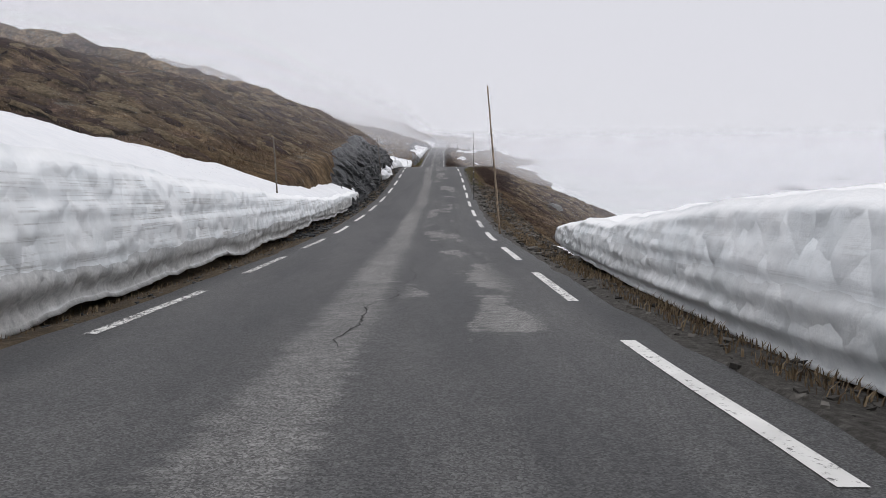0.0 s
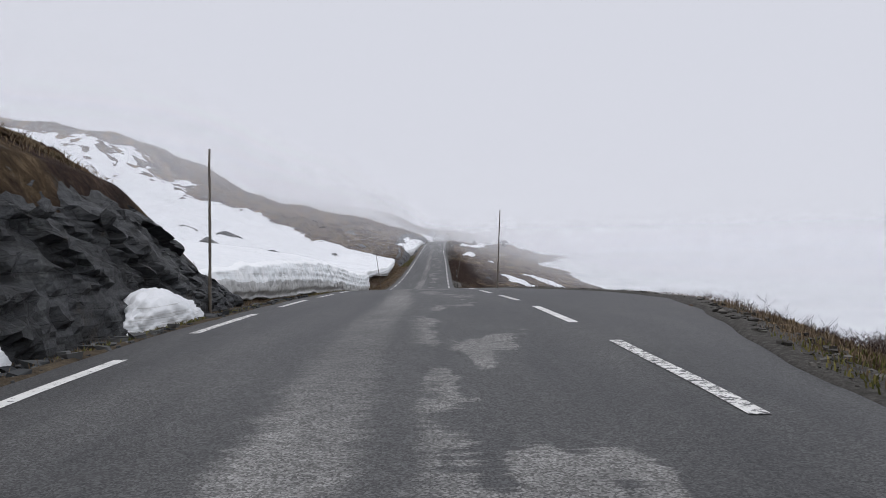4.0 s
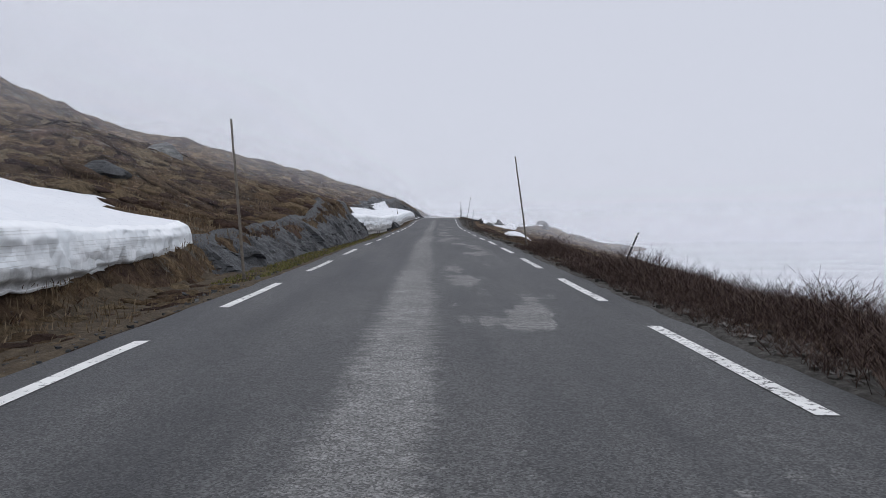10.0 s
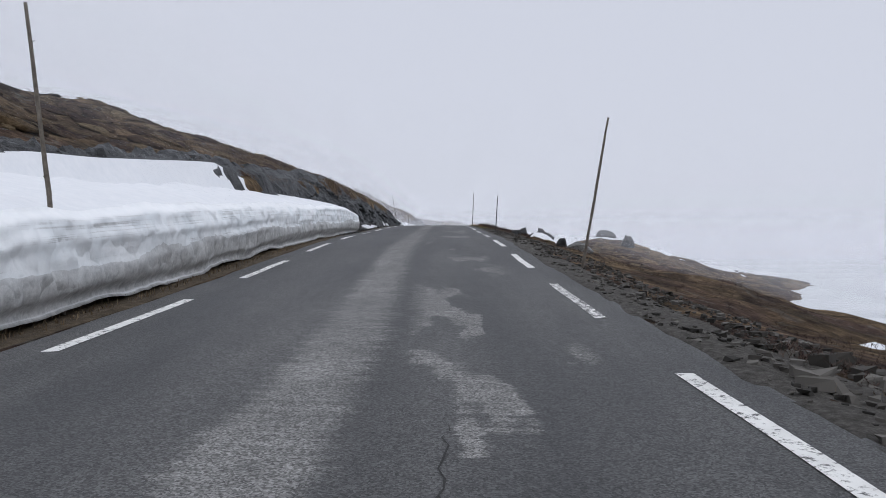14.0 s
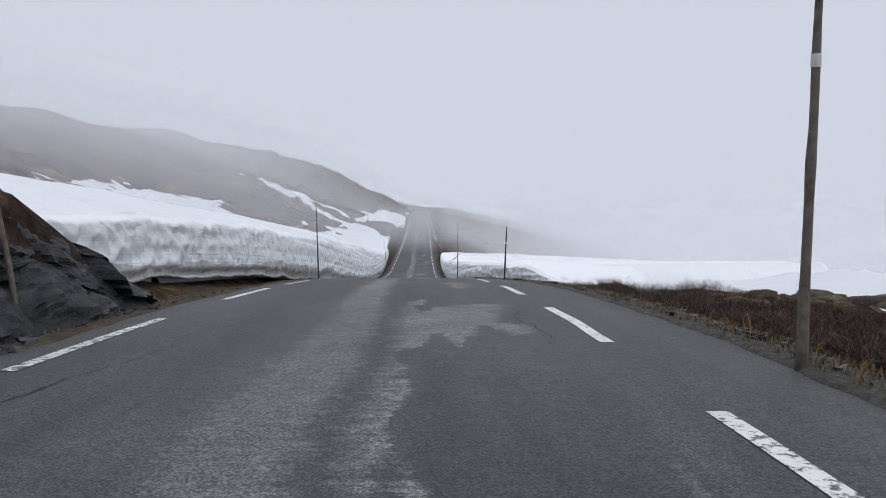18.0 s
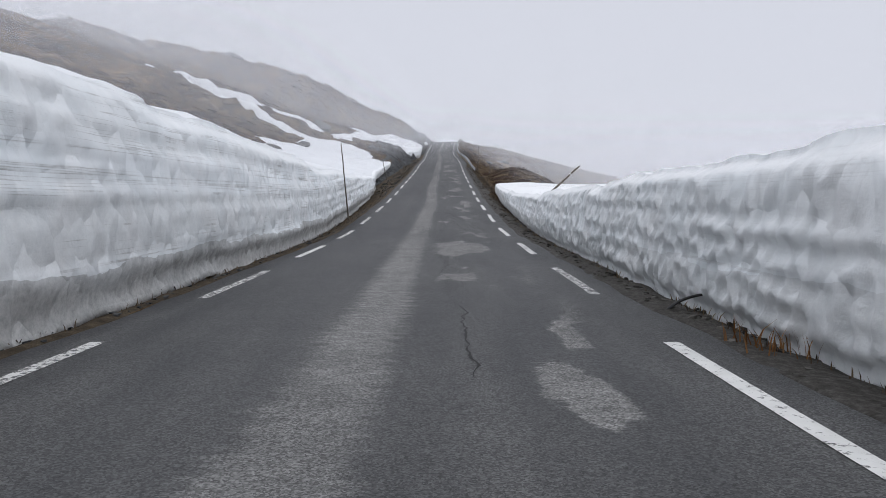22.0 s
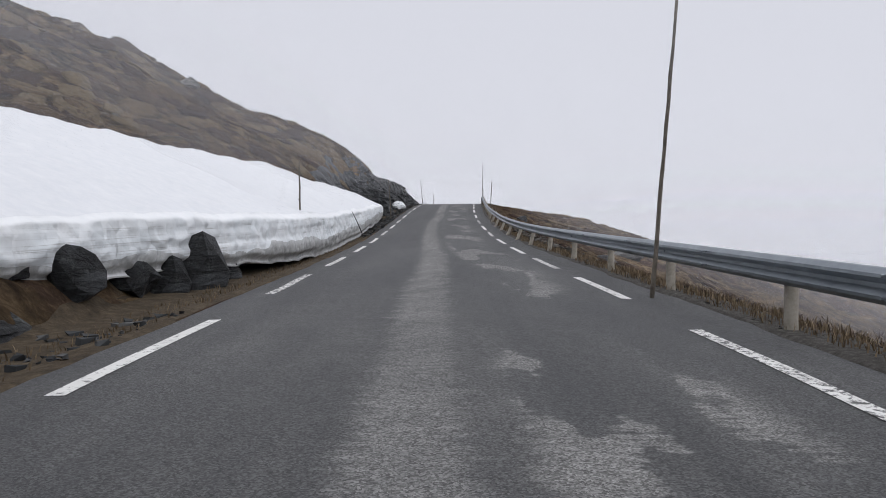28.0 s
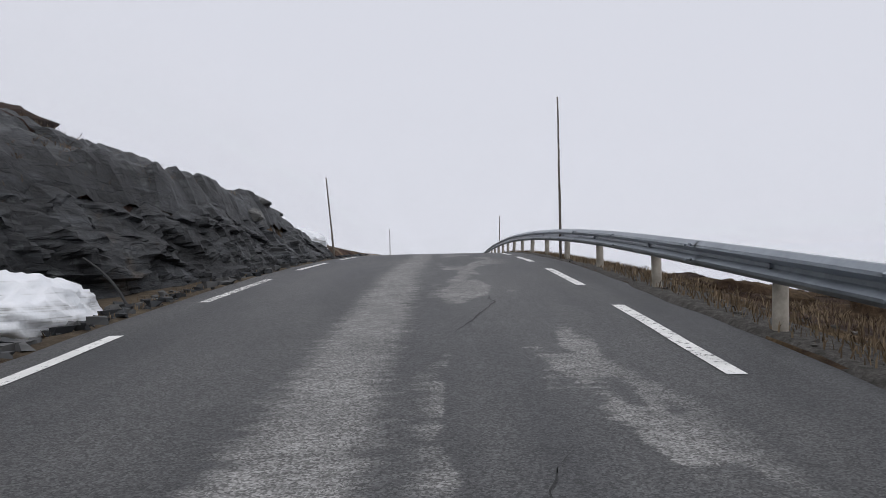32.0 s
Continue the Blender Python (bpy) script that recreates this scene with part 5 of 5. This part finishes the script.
def scatter(y0, y1, u0, u1, count, seed, clump=0.0, scale=0.5, from_edge=True, side=1):
    """Random spots on the ground; clump: how far they gather."""
    rng = np.random.default_rng(seed)
    n = int(count * (1 + 2.5 * clump))
    y = rng.uniform(y0, y1, n)
    u = rng.uniform(u0, u1, n)
    if from_edge:
        u = u + EDGE + (table(BULGE_RIGHT, y) if side > 0 else 0)
    u = side * u
    if clump:
        keep = fbm(u * scale, y * scale, 400 + seed % 50, 3) > clump - 0.75 + 0.35 * rng.uniform(-1, 1, n)
        y, u = y[keep], u[keep]
    bare = np.ones(len(y), bool)
    for y0_, y1_, u0_, u1_, thick in SNOWS:
        here = (y > y0_) & (y < y1_) & (u > u0_) & (u < u1_)
        if here.any():
            bare[here] &= thick(u[here], y[here]) < -0.02
    y, u = y[bare], u[bare]
    x = road_x(y) + u
    return np.stack([x, y, ground(x, y)], -1)


for y0, y1, u0, u1, n, tall, sd in ((68, 84, 1.2, 6, 1700, 0.45, 1), (78, 126, 0.9, 4.5, 3200, 0.42, 2), (122, 150, 2.2, 9, 4200, 0.4, 3), (140, 168, 0.9, 9, 12000, 0.34, 15), (178, 207, 4.0, 8.0, 7000, 0.5, 17),
                                    (200, 222, 0.9, 5.5, 2300, 0.38, 5), (226, 262, 2.5, 9, 3400, 0.28, 6), (300, 346, 1.6, 6, 5000, 0.17, 7), (336, 362, 1.2, 5.5, 2500, 0.26, 8),
                                    (448, 476, 1.6, 9, 6500, 0.2, 9), (496, 600, 1.0, 5.5, 7000, 0.27, 10), (30, 70, 2.5, 11, 3000, 0.5, 11), (366, 392, 0.7, 1.1, 180, 0.35, 12),
                                    (262, 300, 3, 8, 1600, 0.25, 13), (430, 446, 0.8, 1.5, 200, 0.45, 14)):
    twigs("heather_scrub", scatter(y0, y1, u0, u1, n * 0.36, 500 + sd, 0.55, 0.45), tall, "dark leafless heather and dwarf birch", sd, 0.0048, forks=6, mound=0.8)
for y0, y1, u0, u1, n, tall, sd in ((156, 178, 0.7, 5.5, 2600, 0.55, 4), (174, 204, 0.7, 3.8, 4200, 0.74, 16), (158, 206, 0.12, 1.2, 3000, 0.34, 18), (330, 352, 1.7, 5.0, 800, 0.42, 19), (68, 84, 1.3, 4, 450, 0.5, 20), (450, 476, 1.7, 6.0, 900, 0.27, 41), (224, 262, 0.9, 3.2, 900, 0.3, 42), (500, 560, 1.1, 3.0, 900, 0.3, 43)):
    twigs("willow_shrubs", scatter(y0, y1, u0, u1, n * 1.35, 560 + sd, 0.4, 0.8), tall, "bare dark purple-brown willow shrubs with fine twigs", sd, 0.0042, forks=8, mound=1.3)
for y0, y1, u0, u1, n, tall, sd in ((65, 85, 1.5, 4.2, 4200, 0.5, 51), (311, 346, 0.9, 4.4, 9000, 0.4, 52)):
    twigs("willow_shrubs", scatter(y0, y1, u0, u1, n, 560 + sd, 0.2, 0.6), tall, "dense low bank of dark leafless willow twigs", sd, 0.0044, forks=8, mound=1.0)
for y0, y1, u0, u1, n, tall, sd in ((0, 100, 3.5, 14, 9000, 0.26, 21), (36, 98, 3.6, 8, 4500, 0.38, 33), (98, 190, 1.6, 3.6, 1100, 0.3, 22), (180, 240, 1.8, 12, 8000, 0.24, 23), (284, 340, 3.6, 9, 5500, 0.24, 35),
                                    (440, 560, 4.0, 16, 4200, 0.3, 25), (492, 514, 2.6, 7, 1600, 0.42, 26), (542, 600, 3.4, 12, 5500, 0.34, 27), (206, 214, 0.8, 1.6, 60, 0.2, 28),
                                    (106, 140, 0.5, 0.9, 240, 0.25, 29), (400, 450, 0.35, 0.6, 90, 0.22, 30), (110, 180, 14, 30, 260, 0.5, 31)):
    twigs("heather_scrub", scatter(y0, y1, u0, u1, n * 0.42, 600 + sd, 0.55, 0.5, side=-1), tall, "rust-brown heather on the hillside", 40 + sd, material=RUST_HEATHER if sd % 2 else None)
for y0, y1, u0, u1, n, tall, sd, side in ((-5, 110, 3.2, 16, 30000, 0.17, 61, -1), (180, 245, 1.9, 14, 22000, 0.17, 62, -1), (286, 336, 2.6, 9, 14000, 0.16, 63, -1), (96, 190, 1.3, 3.2, 9000, 0.16, 64, -1),
                                          (-5, 600, 0.25, 1.3, 15000, 0.10, 65, -1), (490, 600, 2.6, 14, 26000, 0.17, 66, -1), (440, 492, 3, 14, 12000, 0.16, 67, -1),
                                          (70, 260, 0.5, 5.0, 20000, 0.12, 68, 1), (300, 360, 0.7, 4.5, 7000, 0.12, 69, 1), (440, 600, 0.7, 5.5, 20000, 0.15, 70, 1), (20, 70, 0.6, 7, 6000, 0.16, 71, 1),
                                          (362, 440, 0.4, 1.0, 900, 0.12, 72, 1), (484, 610, 0.15, 0.9, 8000, 0.14, 73, 1), (308, 345, 0.1, 1.0, 2600, 0.09, 76, 1), (62, 86, 0.3, 1.6, 1800, 0.10, 77, 1), (8, 40, 0.25, 0.9, 3000, 0.12, 75, 1)):
    blades("dry_grass", scatter(y0, y1, u0, u1, n * 0.9, 700 + sd, 0.5, 0.6, side=side), tall * 0.9, 0.009, STRAW, "straw-coloured dead grass tufts", 0.8, sd)
for y0, y1, u0, u1, n, sd, side in ((193, 222, 0.15, 1.4, 5000, 81, -1), (98, 120, 0.2, 1.0, 900, 82, -1), (60, 84, 0.15, 1.1, 1300, 83, 1), (300, 340, 0.1, 0.9, 700, 86, 1), (84, 96, 0.2, 0.9, 700, 84, -1), (224, 236, 0.2, 1.4, 700, 85, -1)):
    blades("moss", scatter(y0, y1, u0, u1, n, 800 + sd, 0.5, 1.1, side=side), 0.07, 0.014, MOSS, "yellow-green moss in the ditch", 0.9, sd, category="moss")


def make_tussock():
    """Clumps of dead grass and heather, each its own tone."""
    m, nt, b = shader("turf_tussock", 0.95, 0.1)
    v = coords(nt)
    geo = nt.nodes.new("ShaderNodeNewGeometry")
    tone = ramp(nt, geo.outputs["Random Per Island"], [(0.0, (0.045, 0.028, 0.024)), (0.4, (0.075, 0.049, 0.033)), (0.7, (0.125, 0.087, 0.05)), (1.0, (0.17, 0.13, 0.08))])
    fine = noise_tex(nt, v, 5.0, 8.0, 0.8)
    col = mix(nt, 1.0, tone, ramp(nt, fine, [(0.32, g(0.3)), (0.5, g(1)), (0.68, g(1.8))]), "MULTIPLY")
    nt.links.new(col, b.inputs["Base Color"])
    relief(nt, b, fine, 1.0, 0.2)
    return m


TUSSOCK = make_tussock()


def tussocks(spots, low, high, seed=0):
    """Low uneven domes of turf, half sunk in the slope."""
    rng = np.random.default_rng(seed)
    n, ring, rows = len(spots), 10, 4
    w = np.linspace(0, 2 * np.pi, ring, endpoint=False)
    el = np.array([-0.25, 0.25, 0.75, 1.25])
    base = np.array([(np.cos(e) * np.cos(a), np.cos(e) * np.sin(a), np.sin(e)) for e in el for a in w] + [(0, 0, 1.0)])
    size = low + (high - low) * rng.uniform(0, 1, n) ** 2
    k = rng.uniform(0.7, 1.25, (n, len(base), 1))
    P = base[None] * k * np.stack([size * rng.uniform(0.8, 1.6, n), size * rng.uniform(0.8, 1.6, n), size * rng.uniform(0.18, 0.42, n)], -1)[:, None, :]
    sx, sy = np.asarray(spots)[:, 0], np.asarray(spots)[:, 1]
    fall_x, fall_y = (ground(sx + 0.4, sy) - ground(sx - 0.4, sy)) / 0.8, (ground(sx, sy + 0.4) - ground(sx, sy - 0.4)) / 0.8
    P[..., 2] += np.clip(fall_x, -1.2, 1.2)[:, None] * P[..., 0] + np.clip(fall_y, -1.2, 1.2)[:, None] * P[..., 1]
    V = (np.asarray(spots)[:, None] + P).reshape(-1, 3)
    quad = [(r * ring + j, r * ring + (j + 1) % ring, (r + 1) * ring + (j + 1) % ring, (r + 1) * ring + j) for r in range(rows - 1) for j in range(ring)]
    top = (rows - 1) * ring
    quad += [(top + j, top + j + 1, top + (j + 2) % ring, rows * ring) for j in range(0, ring, 2)]
    F = (np.arange(n)[:, None, None] * len(base) + np.array(quad)[None]).reshape(-1, 4)
    return tagged(new("turf_tussock", soup_mesh("turf_tussock", V, F, TUSSOCK, True)), "uneven brown clumps of dead grass and heather", "turf", kind="stuff")


for y0, y1, u0, u1, n, lo, hi, sd, side in ((-5, 45, 4.5, 26, 900, 0.15, 0.75, 1, -1), (40, 100, 4.2, 14, 900, 0.15, 0.6, 2, -1), (200, 245, 2.8, 26, 1300, 0.15, 0.6, 3, -1), (182, 202, 7.0, 26, 500, 0.15, 0.6, 8, -1), (240, 345, 4.5, 20, 1000, 0.15, 0.6, 4, -1),
                                            (440, 515, 4.5, 32, 1100, 0.2, 0.9, 5, -1), (515, 600, 4.5, 30, 1300, 0.2, 0.9, 6, -1), (148, 194, 0.7, 1.8, 350, 0.08, 0.25, 7, -1),
                                            (24, 100, 2.4, 14, 800, 0.12, 0.5, 11, 1), (120, 262, 2.2, 26, 2200, 0.15, 0.6, 12, 1), (296, 362, 2.4, 18, 800, 0.12, 0.5, 13, 1), (446, 484, 1.8, 12, 600, 0.12, 0.5, 14, 1), (484, 600, 1.8, 22, 1200, 0.15, 0.6, 15, 1)):
    tussocks(scatter(y0, y1, u0, u1, n, 1200 + sd, 0.35, 0.3, side=side), lo, hi, sd)
for y0, y1, n, wide_ in ((364, 371, 130, 0.6), (399.3, 400.3, 60, 0.75), (310, 338, 450, 2.6)):
    blades("rust_grass", scatter(y0, y1, 0.05, wide_, n, int(y0), 0), 0.24, 0.008, RUST_GRASS, "rust-orange tufts of dead grass by the road", 0.8, 3)


def stones(name, spots, low, high, label, seed=0, material=None):
    """Gravel: small squashed broken stones in one mesh."""
    rng = np.random.default_rng(seed)
    n = len(spots)
    s = low + (high - low) * rng.uniform(0, 1, n) ** 3
    base = np.array([(x, y, z) for z in (-0.45, 0.45) for x, y in ((-1, -0.7), (1, -0.7), (1, 0.7), (-1, 0.7))])
    jit = base[None] * rng.uniform(0.45, 1.1, (n, 8, 1)) + rng.uniform(-0.22, 0.22, (n, 8, 3))
    a = rng.uniform(0, 6.28, n)
    ca, sa = np.cos(a)[:, None], np.sin(a)[:, None]
    P = np.stack([jit[..., 0] * ca - jit[..., 1] * sa, jit[..., 0] * sa + jit[..., 1] * ca, jit[..., 2]], -1) * s[:, None, None]
    V = (np.asarray(spots)[:, None] + P + np.array([0, 0, 1.0]) * (0.3 * s)[:, None, None]).reshape(-1, 3)
    quad = np.array([(3, 2, 1, 0), (4, 5, 6, 7), (0, 1, 5, 4), (1, 2, 6, 5), (2, 3, 7, 6), (3, 0, 4, 7)])
    F = (np.arange(n)[:, None, None] * 8 + quad[None]).reshape(-1, 4)
    return tagged(new(name, soup_mesh(name, V, F, material or GRIT)), label, "gravel", kind="stuff")


GRIT = make_plant("gravel_stones", ((0.025, 0.024, 0.022), (0.065, 0.06, 0.054), (0.15, 0.142, 0.13)))
DARK_GRIT = make_plant("slate_chips", ((0.025, 0.027, 0.03), (0.06, 0.063, 0.066), (0.12, 0.12, 0.12)))
for y0, y1, u0, u1, n, lo, hi, sd in ((20, 63, 0.15, 2.6, 7000, 0.015, 0.11, 1), (63, 75, 0.1, 0.8, 700, 0.012, 0.07, 13), (75, 130, 0.1, 0.9, 2600, 0.012, 0.07, 2), (118, 166, 0.12, 1.9, 8500, 0.015, 0.075, 3), (166, 222, 0.1, 0.9, 3000, 0.015, 0.09, 4),
                                      (222, 308, 0.12, 2.2, 12000, 0.015, 0.07, 5), (308, 330, 0.1, 0.55, 900, 0.01, 0.04, 14), (330, 362, 0.2, 1.6, 4500, 0.012, 0.08, 6), (362, 446, 0.08, 0.9, 4500, 0.012, 0.06, 7), (288, 310, 0.4, 2.6, 1600, 0.025, 0.075, 12),
                                      (446, 484, 0.15, 1.3, 4000, 0.012, 0.07, 8), (484, 600, 0.1, 1.2, 4000, 0.01, 0.05, 16), (530, 556, 0.7, 2.8, 1800, 0.04, 0.22, 9), (226, 262, 0.5, 2.4, 1500, 0.04, 0.16, 11), (-8, 24, 0.08, 0.9, 1500, 0.012, 0.06, 10)):
    stones("shoulder_stones", scatter(y0, y1, u0, u1, n * 0.65, 900 + sd, 0), lo, hi, "loose grey broken stone on the shoulder", sd)
for y0, y1, u0, u1, n, lo, hi, sd in ((28, 100, 0.1, 1.3, 5000, 0.015, 0.12, 21), (190, 240, 0.2, 1.2, 1500, 0.012, 0.08, 22), (286, 336, 0.1, 1.3, 4000, 0.015, 0.1, 23), (440, 514, 0.2, 1.6, 3500, 0.015, 0.1, 24),
                                      (540, 600, 0.1, 1.2, 4500, 0.015, 0.14, 25), (336, 440, 0.1, 0.8, 3500, 0.012, 0.05, 26), (-8, 190, 0.05, 0.6, 5000, 0.01, 0.04, 27)):
    stones("ditch_stones", scatter(y0, y1, u0, u1, n * 0.65, 950 + sd, 0, side=-1), lo, hi, "dark slate chips fallen into the ditch", sd, DARK_GRIT)

# ---- cracks and repairs in the asphalt ----
def crack(u, y, length, drift=0.0, wide=0.018, seed=0):
    rng = np.random.default_rng(seed)
    n = max(8, int(length / 0.12))
    t = np.linspace(0, 1, n)
    cu = u + drift * t + np.cumsum(rng.uniform(-0.045, 0.045, n)) + 0.12 * vnoise(t * length * 0.8, t * 0, 330 + seed)
    cy = y + length * t
    w = wide * rng.uniform(0.35, 1.2, n) * np.minimum(1, 6 * np.minimum(t, 1 - t) + 0.15)
    CU = np.stack([cu - w, cu + w], 1)
    CY = np.stack([cy, cy + rng.uniform(-0.02, 0.02, n)], 1)
    P = np.stack([road_x(CY) + CU, CY, road_top(CU, CY) + 0.006], -1)
    return part("crack", grid_mesh("crack", P, TAR), road, "dark jagged crack")


for k, row in enumerate(((-0.15, 10.0, 4.5, 0.35), (0.35, 15, 5, 0.2), (1.75, 27.5, 4, -0.3), (1.95, 28, 3, -0.2), (1.6, 29, 5, -0.1), (1.4, 24, 4, 0.3), (0.35, 124, 4, 0.1), (0.3, 127, 3, -0.1),
                         (1.15, 167, 4, 0.6), (1.8, 170, 5, 0.1), (1.5, 172, 3.5, -0.3), (0.55, 220.5, 3.0, -0.3), (0.2, 224, 5, 0.5), (-1.9, 226, 4, 0.4), (-0.1, 238, 5, 0.25), (0.05, 244, 8, 0.2),
                         (0.4, 253, 6, 0.2), (0.45, 290.5, 5, 0.3), (0.55, 297, 6, -0.2), (0.25, 300, 6, 0.3), (-0.75, 300, 5, 0.2), (0.1, 306, 7, 0.0), (0.6, 314, 5, -0.1), (-1.0, 316.5, 7, 0.9), (-0.5, 320, 6, 0.5),
                         (-2.2, 331, 7, 1.1), (2.25, 335, 5, -0.4), (-1.5, 347, 5, 0.8), (0.1, 352, 5, 0.2), (0.75, 382, 5, 0.1), (0.8, 398.5, 4, -0.1), (0.65, 404, 7, -0.1), (1.0, 388, 4, 0.1),
                         (-0.2, 418.5, 4, 0.2), (1.05, 417.5, 4, 0.2), (1.45, 417, 5, 0.3), (1.2, 421.5, 3, -0.2), (1.55, 423, 6, -0.3), (2.1, 417.5, 6, -0.3), (1.3, 439.5, 3, 0.6), (2.0, 440, 6, -0.5), (0.55, 441, 3, 0.1),
                         (1.2, 549, 4, -0.3), (1.0, 566, 3, 0.2), (2.0, 560, 5, -0.6), (0.7, 572.5, 3, 0.4), (0.5, 562, 3, 0.3), (1.7, 440, 4, 0.3))):
    crack(*row, wide=0.007 + 0.005 * (k % 3 == 0), seed=k)

# ---- fog ----
def make_fog():
    """Thin veils of droplets: each lets most light through and scatters the rest like a white, evenly lit surface."""
    m = bpy.data.materials.new("thin_fog")
    m.use_nodes = True
    nt = m.node_tree
    nt.nodes.clear()
    out = nt.nodes.new("ShaderNodeOutputMaterial")
    clear_ = nt.nodes.new("ShaderNodeBsdfTransparent")
    dif = nt.nodes.new("ShaderNodeBsdfDiffuse")
    dif.inputs["Color"].default_value = (0.725, 0.735, 0.77, 1)
    uv = nt.nodes.new("ShaderNodeUVMap")
    uv.uv_map = "road"
    sep = nt.nodes.new("ShaderNodeSeparateXYZ")
    nt.links.new(uv.outputs[0], sep.inputs[0])
    wisps = noise_tex(nt, coords(nt, "Object", (0.02, 0.02, 0.05)), 1.0, 3.0, 0.5)
    fac = math_node(nt, "MULTIPLY", sep.outputs[0], math_node(nt, "MULTIPLY_ADD", wisps, 0.8, 0.6))
    mixn = nt.nodes.new("ShaderNodeMixShader")
    nt.links.new(fac, mixn.inputs[0])
    nt.links.new(clear_.outputs[0], mixn.inputs[1])
    nt.links.new(dif.outputs[0], mixn.inputs[2])
    nt.links.new(mixn.outputs[0], out.inputs["Surface"])
    return m


FOG = make_fog()
scene.cycles.transparent_max_bounces = 96
# Veils across the valley, with a gap over the road; fog is thicker up the hill, over the lake and in the dip ahead of the long rise.
FOG_STEP = 14.0
LOW_FOG = [(-60, 1 / 420), (60, 1 / 380), (200, 1 / 340), (330, 1 / 260), (400, 1 / 170), (440, 1 / 150), (520, 1 / 170), (560, 1 / 280), (900, 1 / 200)]
FOG_U = np.concatenate([-np.linspace(0, 1, 26)[::-1] ** 2.2 * 240 - 4.6, [-4.3, -3, 0, 3, 4.3], np.linspace(0, 1, 30) ** 2.2 * 420 + 4.6])
for y in np.arange(6.0, 730.0, FOG_STEP):
    A, B = np.meshgrid(FOG_U, np.linspace(0, 1, 14) ** 1.4)
    yy = y + 2.5 * np.sin(A * 0.05 + y) * smooth(6, 40, np.abs(A))
    rz_ = road_z(np.minimum(yy, 760.0))
    low = np.where(np.abs(A) < 4.5, 1.7, np.maximum(ground_rel(A, yy), LAKE - rz_) - 0.3)
    tall = np.where(A < -4.5, 9.0 + 13.0 * smooth(5, 30, -A), np.maximum(9.0 - low, 7.0))
    zz = low + tall * B
    sigma = table(LOW_FOG, yy) + (1 / 95 - 1 / 420) * smooth(9, 30, zz) * smooth(8, 30, -A) + (1 / 130) * smooth(16, 60, A)
    open_ = np.maximum(smooth(4.5, 7.5, np.abs(A)), smooth(1.7, 3.6, zz))
    alpha = (1 - np.exp(-FOG_STEP * sigma)) * open_ * smooth(0.0, 2.2, zz - low) * (1 - smooth(0.3, 1.0, B))
    P = np.stack([road_x(np.minimum(yy, 780.0)) + A, yy + 0.8 * zz, rz_ + zz], -1)
    tagged(new("fog_veil", grid_mesh("fog_veil", P, FOG, np.stack([alpha, B], -1))), "thin veil of fog hanging over the slopes", "fog", kind="stuff")
